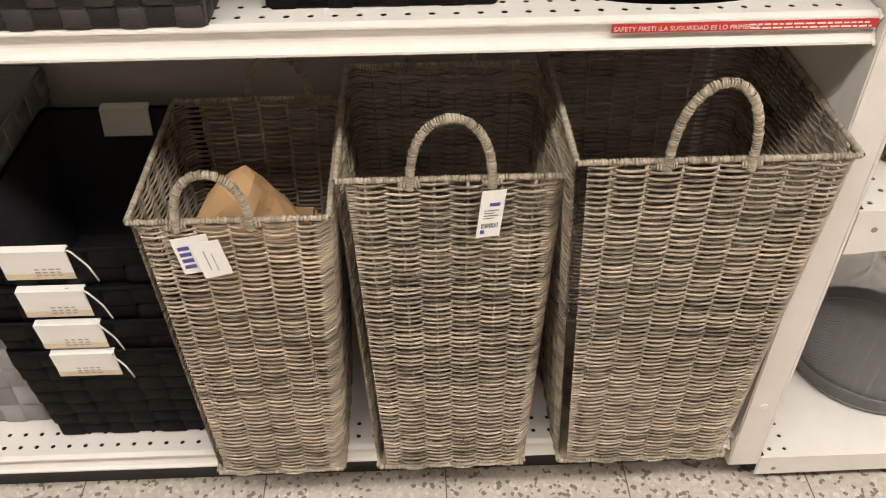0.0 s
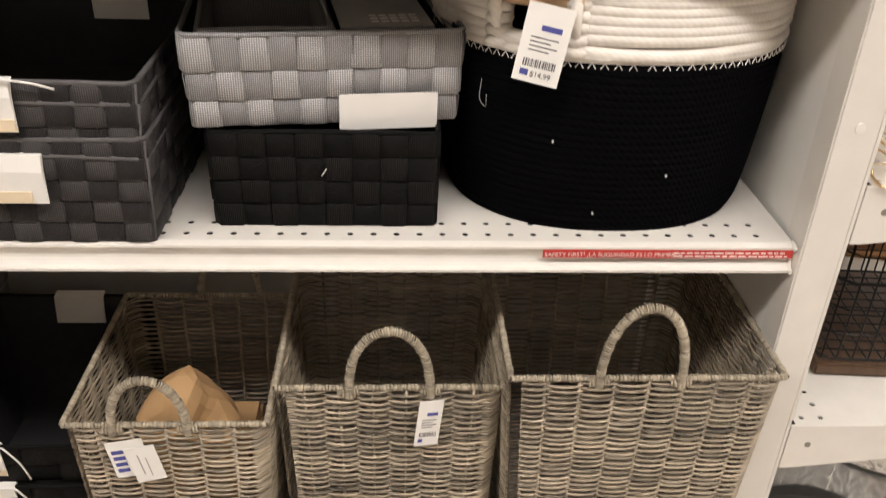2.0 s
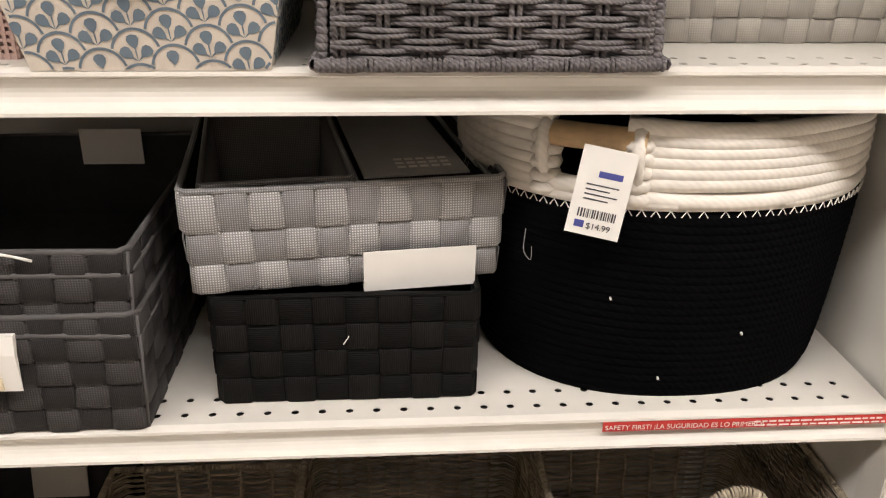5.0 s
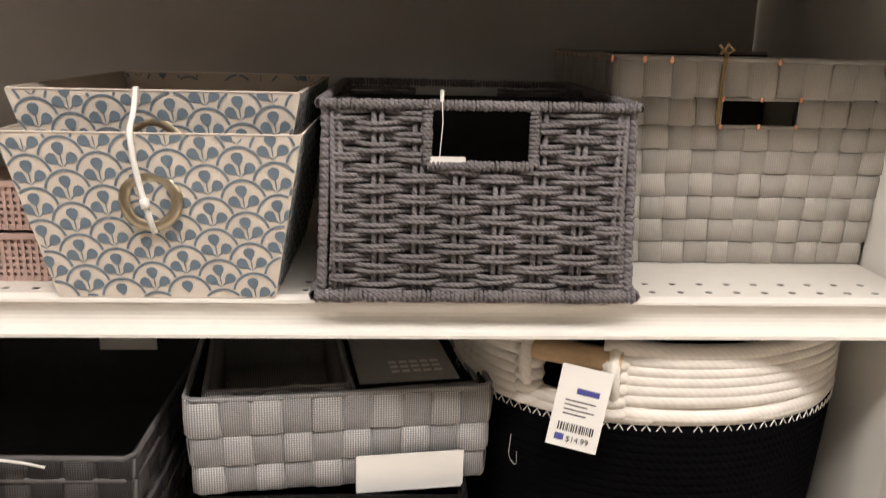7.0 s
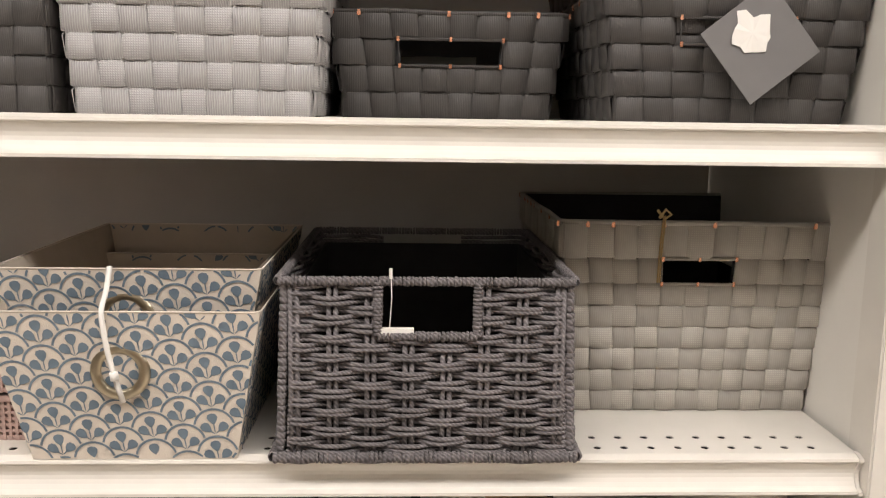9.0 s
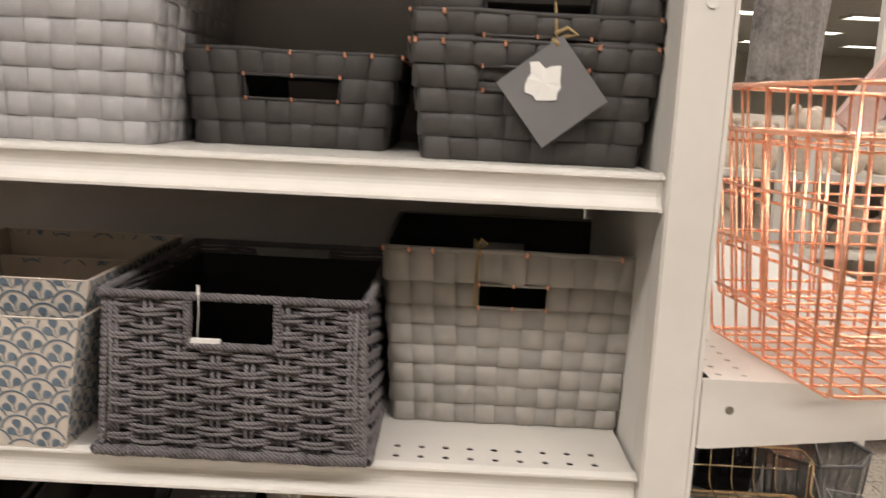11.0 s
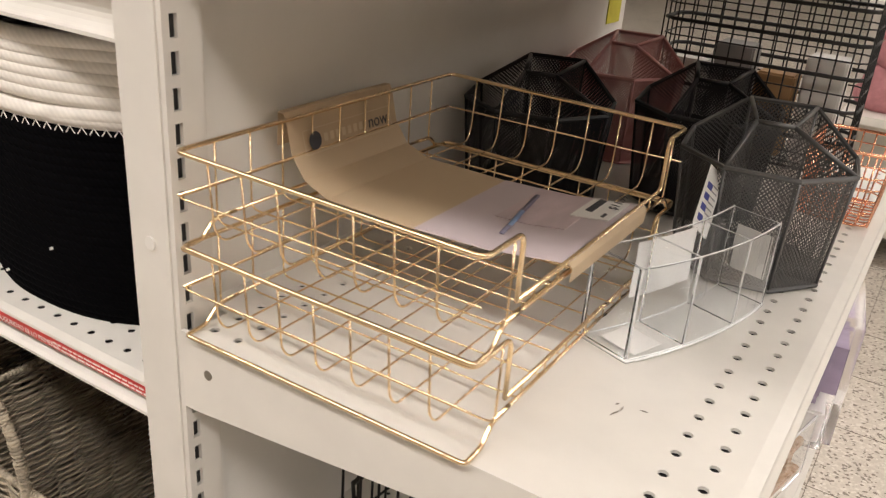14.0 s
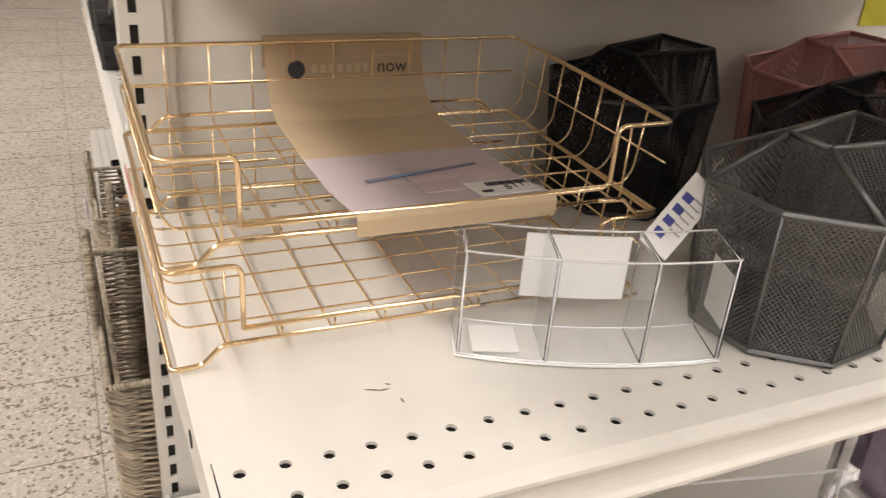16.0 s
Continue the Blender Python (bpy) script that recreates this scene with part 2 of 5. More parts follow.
# ---- mesh helpers ----
def mesh_ob(name, verts, faces, material, parent=None, smooth=False, label=""):
    me = bpy.data.meshes.new(name)
    me.from_pydata([tuple(v) for v in verts], [], faces)
    me.materials.append(material)
    if smooth:
        me.polygons.foreach_set("use_smooth", [True] * len(me.polygons))
    me.update()
    ob = new(name, me)
    if parent:
        ob.parent = parent
    if label:
        ob["label"] = label
    return ob


def thing(name, label, category, place=None, group="", kind=""):
    ob = new(name)
    ob.empty_display_size = 0.05
    if place is not None:
        ob.matrix_basis = place
    return tagged(ob, label, category, group, kind)


class Geo:
    """Collects vertices and faces of one part."""

    def __init__(self):
        self.v, self.f = [], []

    def add(self, verts, faces):
        o = len(self.v)
        self.v += [tuple(p) for p in verts]
        self.f += [tuple(i + o for i in q) for q in faces]
        return self

    def box(self, x0, x1, y0, y1, z0, z1, bev=0.0):
        if bev <= 0:
            p = [(x, y, z) for z in (z0, z1) for y in (y0, y1) for x in (x0, x1)]
            return self.add(p, [(0, 2, 3, 1), (4, 5, 7, 6), (0, 1, 5, 4), (2, 6, 7, 3), (0, 4, 6, 2), (1, 3, 7, 5)])
        b = bmesh.new()
        bmesh.ops.create_cube(b, size=1, matrix=Matrix.LocRotScale(((x0 + x1) / 2, (y0 + y1) / 2, (z0 + z1) / 2), None, (x1 - x0, y1 - y0, z1 - z0)))
        bmesh.ops.bevel(b, geom=b.edges[:], offset=bev, segments=2, affect="EDGES")
        b.verts.index_update()
        self.add([q.co for q in b.verts], [[q.index for q in g.verts] for g in b.faces])
        b.free()
        return self

    def tube(self, path, r=0.0015, n=6, closed=False, flat=1.0):
        """A round wire along the points; flat squeezes it."""
        pts = [Vector(p) for p in path]
        c = len(pts)
        vs, fs = [], []
        side = None
        for i, p in enumerate(pts):
            a = pts[(i - 1) % c] if closed or i else p
            b = pts[(i + 1) % c] if closed or i < c - 1 else p
            d = (b - a).normalized()
            if side is None:
                side = d.cross(Vector((0, 0, 1)))
                if side.length < 0.2:
                    side = d.cross(Vector((0, 1, 0)))
            side = (side - d * side.dot(d))
            if side.length < 1e-6:
                side = d.orthogonal()
            side.normalize()
            up = side.cross(d)
            for k in range(n):
                g = 2 * math.pi * k / n
                vs.append(p + side * (r * math.cos(g)) + up * (r * flat * math.sin(g)))
        for i in range(c if closed else c - 1):
            j = (i + 1) % c
            for k in range(n):
                m = (k + 1) % n
                fs.append((i * n + k, i * n + m, j * n + m, j * n + k))
        if not closed:
            fs.append(tuple(range(n))[::-1])
            fs.append(tuple((c - 1) * n + k for k in range(n)))
        return self.add(vs, fs)

    def prism(self, outline, axis, a, b):
        """Extrude a 2D outline along an axis (0 x, 1 y, 2 z) from a to b."""
        def put(p, d):
            q = list(p)
            q.insert(axis, d)
            return tuple(q)
        n = len(outline)
        vs = [put(p, a) for p in outline] + [put(p, b) for p in outline]
        fs = [tuple(range(n))[::-1], tuple(range(n, 2 * n))] + [(i, (i + 1) % n, n + (i + 1) % n, n + i) for i in range(n)]
        return self.add(vs, fs)

    def weld(self):
        """Join faces that share corners into one skin."""
        b = bmesh.new()
        vs = [b.verts.new(p) for p in self.v]
        for q in self.f:
            b.faces.new([vs[i] for i in q])
        bmesh.ops.remove_doubles(b, verts=b.verts[:], dist=1e-5)
        b.verts.index_update()
        self.v, self.f = [tuple(q.co) for q in b.verts], [tuple(q.index for q in p.verts) for p in b.faces]
        b.free()
        return self

    def out(self, name, material, parent=None, smooth=False, label=""):
        return mesh_ob(name, self.v, self.f, material, parent, smooth, label)


def rounded(points, r, n=4):
    """Round the corners of an open or closed 3D path."""
    pts = [Vector(p) for p in points]
    res = [pts[0]]
    for a, b, c in zip(pts, pts[1:], pts[2:]):
        u, w = (a - b), (c - b)
        k = min(r, u.length * 0.45, w.length * 0.45)
        u, w = u.normalized() * k, w.normalized() * k
        for i in range(n + 1):
            t = i / n
            res.append((b + u) * (1 - t) ** 2 + b * 2 * t * (1 - t) + (b + w) * t ** 2)
    res.append(pts[-1])
    return res


def text(words, size, material, parent, m, name="lettering"):
    cu = bpy.data.curves.new(name, "FONT")
    cu.body, cu.size = words, size
    cu.extrude = 0.0001
    tmp = bpy.data.objects.new(name, cu)
    scene.collection.objects.link(tmp)
    me = bpy.data.meshes.new_from_object(tmp.evaluated_get(bpy.context.evaluated_depsgraph_get()))
    bpy.data.objects.remove(tmp)
    me.materials.clear()
    me.materials.append(material)
    ob = new(name, me)
    ob.parent = parent
    ob.matrix_basis = m
    return ob


# ---- setting: floor, ceiling, walls ----
g = Geo().box(-9, 14, -7, 26, -0.1, 0)
floor = tagged(g.out("floor", M_FLOOR), "tan speckled composition tile floor with thin dark seams", "floor", kind="structure")
g = Geo()
for i in range(-20, 21):
    g.box(i * 0.305 + 0.1, i * 0.305 + 0.102, -5, 5, -0.001, 0.0006)
    g.box(-5, 5, i * 0.305 - 0.05, i * 0.305 - 0.048, -0.001, 0.0007)
g.out("seams", M_SEAM, floor)["kind"] = "stuff"
g = Geo().box(-9, 14, -7, 26, CEILING, CEILING + 0.1)
for i in range(-14, 15):
    g.box(i * 0.61 - 0.012, i * 0.61 + 0.012, -7, 9, CEILING - 0.006, CEILING + 0.01)
    g.box(-9, 9, i * 0.61 - 0.012, i * 0.61 + 0.012, CEILING - 0.005, CEILING + 0.01)
tagged(g.out("ceiling", M_CEIL), "white suspended tile ceiling with grid", "ceiling", kind="structure")
for nm, b in (("wall_north", (-9, 14, 26, 26.1)), ("wall_south", (-9, 14, -7.1, -7)), ("wall_east", (14, 14.1, -7, 26)), ("wall_west", (-9.1, -9, -7, 26))):
    tagged(Geo().box(*b, 0, CEILING).out(nm, M_WALL), "plain beige painted store wall", "wall", kind="structure")
first = None
for x, y in LAMPS + FAR_LAMPS:
    if first is None:
        first = thing("ceiling_light", "lit white rectangular fluorescent ceiling troffer", "ceiling light", pose(x, y, CEILING - 0.03), "ceiling lights")
        g = Geo().box(-0.61, 0.61, -0.305, -0.28, -0.03, 0.03).box(-0.61, 0.61, 0.28, 0.305, -0.03, 0.03).box(-0.61, -0.585, -0.28, 0.28, -0.03, 0.03).box(0.585, 0.61, -0.28, 0.28, -0.03, 0.03)
        g.out("housing", M_WHITE, first)
        Geo().box(-0.585, 0.585, -0.28, 0.28, -0.012, 0.0).out("diffuser", M_GLOW, first, label="glowing prismatic diffuser")
    else:
        copy_thing(first, pose(x, y, CEILING - 0.03))
    if (x, y) in FAR_LAMPS:
        continue
    la = bpy.data.lights.new("troffer", "AREA")
    la.shape, la.size, la.size_y, la.energy, la.color = "RECTANGLE", 1.15, 0.54, LAMP_POWER, (1.0, 0.93, 0.905)
    new("troffer", la).matrix_basis = pose(x, y, CEILING - 0.065)


# ---- shelving ----
BACK_Y, LEFT_X = 0.475, -2.55
PITCH = 0.0254


def perforated(g, x0, x1, y0, y1, z, along="x", thick=0.0025, r=0.0038):
    """Steel deck strip with two staggered rows of punched holes, real openings."""
    def put(u, v, d):
        return (u, v, d) if along == "x" else (v, u, d)
    half = (y1 - y0) / 2
    for row in range(2):
        v0, v1 = y0 + row * half, y0 + (row + 1) * half
        vc = (v0 + v1) / 2
        u = x0
        while u < x1 - 1e-6:
            a, b = max(u, x0), min(u + PITCH, x1)
            uc = u + PITCH / 2
            if a - u > 1e-6 or u + PITCH - b > 1e-6 or b - a < PITCH * 0.6:
                g.add([put(a, v0, z), put(b, v0, z), put(b, v1, z), put(a, v1, z)], [(0, 1, 2, 3)])
            else:
                ring = [(a, v0), (uc, v0), (b, v0), (b, vc), (b, v1), (uc, v1), (a, v1), (a, vc)]
                hole = [(uc + r * math.cos(math.radians(225 + 45 * k)), vc + r * math.sin(math.radians(225 + 45 * k))) for k in range(8)]
                vs = [put(p, q, z) for p, q in ring] + [put(p, q, z) for p, q in hole] + [put(p, q, z - thick) for p, q in hole]
                fs = []
                for k in range(8):
                    m = (k + 1) % 8
                    fs += [(k, m, 8 + m, 8 + k), (8 + k, 8 + m, 16 + m, 16 + k)]
                g.add(vs, fs)
            u += PITCH


def lip_profile(top, drop, depth=0.011):
    """Ticket channel of a shelf front: flange, hollow face, rolled bottom edge. (out, z)"""
    pts = [(0, top), (-0.004, top), (-depth, top - 0.003), (-depth - 0.0005, top - 0.0055), (-depth + 0.002, top - 0.007)]
    for k in range(7):
        t = k / 6
        pts.append((-depth + 0.002 + 0.0045 * math.sin(math.pi * t), top - 0.008 - (drop - 0.014) * t))
    pts += [(-depth + 0.001, top - drop + 0.005), (-depth - 0.003, top - drop + 0.003), (-depth - 0.003, top - drop), (0, top - drop)]
    return pts


def run_shelf(z, label, drop=0.034, front=0.042, holes=True, x0=LEFT_X, x1=-0.052):
    sh = thing("shelf", label, "shelf", pose(0, 0, z), "shelves of the run")
    g = Geo()
    for i, (a, b) in enumerate(((x0, -1.275), (-1.27, x1))):
        perforated(g, a, b, front, front + 0.05, 0, thick=0.0009)
        g.box(a, b, front + 0.05, BACK_Y - 0.012, -0.0025, 0)
        g.box(a, b, front, front + 0.002, -drop + 0.002, -0.003)
        g.box(a, a + 0.002, front + 0.002, BACK_Y - 0.012, -0.03, -0.0026).box(b - 0.002, b, front + 0.002, BACK_Y - 0.012, -0.03, -0.0026)
    g.out("deck", M_WHITE, sh, label="white enamelled steel deck with punched holes")
    # added sheet just below the deck: paints the dark seen through the holes
    Geo().box(x0, x1 - 0.004, front + 0.003, front + 0.056, -0.012, -0.0042).out("shade_sheet", M_HOLESHADE, sh, label="near-black sheet added under the holes as their shade")
    g = Geo()
    for a, b in ((x0, -1.275), (-1.27, x1 - 0.002)):
        g.prism([(front + p, q) for p, q in lip_profile(0.001, drop)], 0, a, b)
    g.out("ticket_channel", M_WHITE, sh, label="hollow white ticket channel")
    c = Geo()
    c.prism([(front + p * 1.06, q) for p, q in lip_profile(0.0015, drop + 0.001, 0.0125)], 0, x1 - 0.003, x1 + 0.001)
    c.out("end_cap", M_WHITE, sh)
    return sh


S1, S2, S3, S4, S5 = 0.126, 0.840, 1.164, 1.464, 1.80
run_shelf(S1, "white perforated steel base shelf on black kick plate", 0.032)
shelf2 = run_shelf(S2, "white perforated steel shelf with red safety sticker")
run_shelf(S3, "white perforated steel shelf holding fabric and rope baskets", 0.036)
run_shelf(S4, "white steel shelf holding woven strap baskets", 0.036)
run_shelf(S5, "white steel top shelf of the run", 0.036)
tagged(Geo().box(LEFT_X, -0.05, 0.075, 0.09, 0.0, S1 - 0.034).out("kick_plate", M_KICK), "black kick plate below the base shelf", "kick plate", kind="structure")
g = Geo()
for a, b in ((LEFT_X, -1.275), (-1.27, -0.052)):
    g.box(a, b, BACK_Y, BACK_Y + 0.02, 0.05, 2.1)
tagged(g.out("wall_back_panel", M_BACK), "pale grey back panel behind the shelves", "back panel", kind="structure")

# red safety sticker in the ticket channel
st = thing("safety_sticker", "red safety sticker with white bilingual lettering on shelf edge", "sticker", pose(-0.335, 0.0298, S2 - 0.0105))
Geo().box(0, 0.281, 0, 0.0006, -0.0045, 0.0055).out("strip", M_RED, st)
text("SAFETY FIRST! ¡LA SUGURIDAD ES LO PRIMERO!", 0.0072, M_INK, st, pose(0.002, -0.0006, -0.0025, 90))
g = Geo()
random.seed(4)
for row in range(2):
    x = 0.146
    while x < 0.272:
        w = random.uniform(0.004, 0.011)
        g.box(x, min(x + w, 0.275), -0.0004, 0.0002, 0.0012 - row * 0.0042, 0.0028 - row * 0.0042)
        x += w + 0.002
g.out("fine_print", M_INK, st)

# end upright between run and end cap
up = thing("gondola_upright", "white slotted steel gondola upright at the run's end", "upright", pose(0, 0, 0))
Geo().box(-0.05, -0.004, 0.02, 0.062, 0.06, 2.15, 0.002).out("post", M_WHITE, up)
g = Geo()
z = 0.1
zs = []
while z < 2.12:
    zs.append(z)
    z += 0.0254
zz = [0.06] + [q for z in zs for q in (z, z + 0.0165)] + [2.15]
for i, (a, b) in enumerate(zip(zz, zz[1:])):
    if i % 2 == 0:
        g.box(-0.004, 0.0, 0.021, 0.043, a, b)
    else:
        g.box(-0.004, 0.0, 0.021, 0.0275, a, b).box(-0.004, 0.0, 0.0345, 0.043, a, b)
g.box(-0.004, 0.0, 0.043, 0.0425 + 0.012, 0.06, 2.15)
g.out("slotted_strip", M_WHITE, up)
Geo().box(-0.0039, -0.0036, 0.0275, 0.0345, 0.08, 2.13).out("slot_shadow", M_HOLESHADE, up)
for z in (0.985, 0.21, 1.62):
    b = Geo()
    b.tube([(-0.026, 0.0185, z), (-0.026, 0.0205, z)], 0.0055, 12)
    b.out("plug", M_PANEL, up)
g = Geo().box(-0.046, -0.022, 0.062, 0.94, 0.05, 2.15)
tagged(g.out("wall_end_panel", M_PANEL), "white end panel closing the shelf run", "end panel", kind="structure")


# ---- end cap shelves (face +x) ----
EC_Y0, EC_Y1, EC_X1 = 0.02, 0.93, 0.408


def endcap_shelf(z, label, x1=EC_X1, tall=0.07, low=0.034):
    sh = thing("endcap_shelf", label, "shelf", pose(0, 0, z), "end cap shelves")
    g = Geo()
    g.box(-0.02, 0.008, 0.064, EC_Y1 - 0.004, -0.002, 0)
    perforated(g, EC_Y0 + 0.004, EC_Y1 - 0.004, 0.008, 0.058, 0, "y")
    g.box(0.058, x1 - 0.055, EC_Y0 + 0.004, EC_Y1 - 0.004, -0.002, 0)
    perforated(g, EC_Y0 + 0.005, EC_Y1 - 0.004, x1 - 0.055, x1 - 0.003, 0, "y")
    g.box(x1 - 0.003, x1, EC_Y0 + 0.004, EC_Y1 - 0.004, -0.003, 0)
    g.out("deck", M_WHITE, sh, label="white enamelled steel deck with punched holes")
    # same added near-black sheets, the shade under both hole strips
    Geo().box(0.006, 0.062, EC_Y0 + 0.006, EC_Y1 - 0.006, -0.012, -0.0042).box(x1 - 0.058, x1 - 0.004, EC_Y0 + 0.006, EC_Y1 - 0.006, -0.012, -0.0042).out("shade_sheet", M_HOLESHADE, sh, label="near-black sheet added under the holes as their shade")
    side = [(0.001, 0), (x1, 0), (x1, -low), (x1 - 0.06, -low), (0.012, -tall), (0.001, -tall)]
    for y in (EC_Y0, EC_Y1 - 0.004):
        Geo().prism(side, 1, y, y + 0.004).out("side_bracket", M_WHITE, sh, label="tapered white side bracket")
    g = Geo()
    g.prism([(x1 - p, q) for p, q in lip_profile(0.0, low, 0.014)], 1, EC_Y0, EC_Y1)
    g.out("ticket_channel", M_WHITE, sh)
    for x, r in ((0.029, 0.0042), (0.305, 0.0058)):
        b = Geo()
        b.tube([(x, EC_Y0 - 0.0006, -0.03 if x < 0.1 else -0.019), (x, EC_Y0 + 0.002, -0.03 if x < 0.1 else -0.019)], r, 14)
        b.out("bolt_hole", M_HOLESHADE if x > 0.1 else M_RUST, sh)
    return sh


E1, E2, E0, EB = 0.919, 1.272, 0.585, 0.078
main_shelf = endcap_shelf(E1, "white perforated end cap shelf with gold trays")
for cx, cy, turn, length in ((0.316, 0.132, 70, 0.006), (0.318, 0.139, 95, 0.004), (0.313, 0.143, 60, 0.002), (0.332, 0.146, 10, 0.003)):
    ob = Geo().prism([(-length, 0.0), (-length * 0.3, 0.0008), (length, 0.0002), (length * 0.2, -0.0007)], 2, 0.0, 0.0003).out("scuff", M_RUST, main_shelf)
    ob.matrix_basis = pose(cx, cy, 0.0002, 0, 0, turn)
endcap_shelf(E2, "white end cap shelf holding copper wire baskets")
endcap_shelf(E0, "white perforated lower end cap shelf")
endcap_shelf(EB, "white end cap base shelf near the floor", 0.43, 0.045, 0.04)
tagged(Geo().box(0.0, 0.40, 0.05, 0.9, 0.0, EB - 0.046).out("kick_plate", M_KICK), "black kick plate under the end cap", "kick plate", kind="structure")


# ---- basket makers ----
def sides(w, d, h, wt, dt):
    """Four walls of a tapered box as functions (s, v) -> point and outward normal; s runs along the wall, v up."""
    res = []
    for k in range(4):
        def f(s, v, o=0.0, k=k):
            a = w / 2 + (wt - w) / 2 * v
            b = d / 2 + (dt - d) / 2 * v
            z = h * v
            u = 2 * s - 1
            if k == 0:
                return Vector((u * a, -b - o, z))
            if k == 1:
                return Vector((a + o, u * b, z))
            if k == 2:
                return Vector((-u * a, b + o, z))
            return Vector((-a - o, -u * b, z))
        res.append(f)
    return res


def ribbon(g, line, width_dir, half, thick=0.0005, pull=0.0009):
    """A strap: five vertices across, edges bent inwards. line: list of (centre, normal)."""
    n = len(line)
    vs, fs = [], []
    for c, nn in line:
        w = width_dir
        for t, q in ((-1, -pull - thick), (-0.92, 0), (0, 0.0003), (0.92, 0), (1, -pull - thick)):
            vs.append(c + w * (half * t) + nn * q)
    for i in range(n - 1):
        for k in range(4):
            fs.append((i * 5 + k, (i + 1) * 5 + k, (i + 1) * 5 + k + 1, i * 5 + k + 1))
    g.add(vs, fs)


def strap_basket(parent, w, d, h, wt, dt, rows, cw, cd, mh, mv, lining, hole=None, amp=0.0017, rim=True, stitch=None, jitter=0.3, seed=1, edges=None, edge_mat=None):
    """Box woven of wide straps over a lining. hole: (s0, s1, v0, v1) in the front wall; edges: the rows' borders."""
    rnd = random.Random(seed)
    fs = sides(w, d, h, wt, dt)
    normals = [Vector((0, -1, 0)), Vector((1, 0, 0)), Vector((0, 1, 0)), Vector((-1, 0, 0))]
    along = [Vector((1, 0, 0)), Vector((0, 1, 0)), Vector((-1, 0, 0)), Vector((0, -1, 0))]
    cols = [cw, cd, cw, cd]

    def inside(k, s, v):
        return hole and k in (0, 2) and hole[0] < s < hole[1] and hole[2] < v < hole[3]

    steps = (0.03, 0.11, 0.5, 0.89, 0.97)
    edges = edges or [r / rows for r in range(rows + 1)]
    rows = len(edges) - 1
    for r in range(rows):
        g = Geo()
        v0 = (edges[r] + edges[r + 1]) / 2
        tall = h * (edges[r + 1] - edges[r]) * 0.488
        line = []
        for k in range(4):
            for c in range(cols[k]):
                over = (r + c + k) % 2 == 0
                jit = rnd.uniform(0, jitter) * amp
                dip = rnd.uniform(-0.0008, 0.0008)
                for t in steps:
                    s = (c + t) / cols[k]
                    o = (amp + jit if over else -amp) if 0.1 < t < 0.9 else 0.0
                    if inside(k, s, v0):
                        if len(line) > 1:
                            ribbon(g, line, Vector((0, 0, 1)), tall)
                        line = []
                        continue
                    line.append((fs[k](s, v0, 0.0022 + o) + Vector((0, 0, dip if 0.1 < t < 0.9 else 0.0)), normals[k]))
        line.append((fs[0](0.04 / cols[0], v0, 0.0022), normals[0]))
        ribbon(g, line, Vector((0, 0, 1)), tall)
        g.out("strap", mh, parent, True)
    for k in range(4):
        for c in range(cols[k]):
            g = Geo()
            line = []
            s0 = (c + 0.5) / cols[k]
            for r in range(rows):
                over = (r + c + k) % 2 == 1
                jit = rnd.uniform(0, jitter) * amp
                for t in steps:
                    v = edges[r] + t * (edges[r + 1] - edges[r])
                    o = (amp + jit if over else -amp) if 0.1 < t < 0.9 else 0.0
                    if inside(k, s0, v):
                        if len(line) > 1:
                            ribbon(g, line, along[k], (wt if k % 2 == 0 else dt) / cols[k] * 0.482)
                        line = []
                        continue
                    line.append((fs[k](s0, v, 0.0022 + o), normals[k]))
            if len(line) > 1:
                ribbon(g, line, along[k], ((w + wt) / 2 if k % 2 == 0 else (d + dt) / 2) / cols[k] * 0.482)
            g.out("strap", mv, parent, True)
    # lining with real hand openings
    g = Geo()
    for o, flip in ((-0.0008, False), (-0.0035, True)):
        skin = sides(w + 2 * o, d + 2 * o, h, wt + 2 * o, dt + 2 * o)
        for k in range(4):
            us, vs = (0, 1), (0, 1)
            if hole and k in (0, 2):
                us, vs = (0, hole[0], hole[1], 1), (0, hole[2], hole[3], 1)
            for a, (s0, s1) in enumerate(zip(us, us[1:])):
                for b, (v0, v1) in enumerate(zip(vs, vs[1:])):
                    if len(us) == 4 and a == 1 and b == 1:
                        continue
                    q = [skin[k](s0, v0), skin[k](s1, v0), skin[k](s1, v1), skin[k](s0, v1)]
                    g.add(q, [(3, 2, 1, 0) if flip else (0, 1, 2, 3)])
    g.box(-w / 2, w / 2, -d / 2, d / 2, 0.0, 0.003)
    g.weld().out("lining", lining, parent, label="dark fabric lining")
    if rim:
        g = Geo()
        path = []
        for k in range(4):
            for s in (0.02, 0.25, 0.5, 0.75, 0.98):
                p = fs[k](s, 1.0, 0.001)
                p.z += rnd.uniform(-0.0012, 0.0012)
                path.append(p)
        g.tube(path, 0.0030, 6, True)
        g.out("rim", edge_mat or mv, parent, True)
    if edge_mat:
        for k in range(4):
            Geo().tube([fs[k](0, 0.01, 0.002), fs[k](0, 0.99, 0.002)], 0.0016, 6).out("corner_binding", edge_mat, parent, True)
    if stitch:
        for k in range(4):
            for c in range(0, cols[k] + 1):
                if rnd.random() < 0.55:
                    p = fs[k](min(max(c / cols[k], 0.015), 0.985), 1.0, 0.003)
                    g = Geo().box(-0.0018, 0.0018, -0.0012, 0.0012, -0.0042, 0.0016, 0.0005)
                    ob = g.out("wire_tip", stitch, parent, label="exposed copper wire tip")
                    ob.matrix_basis = pose(p.x, p.y, p.z, 0, 0, 90 * k)
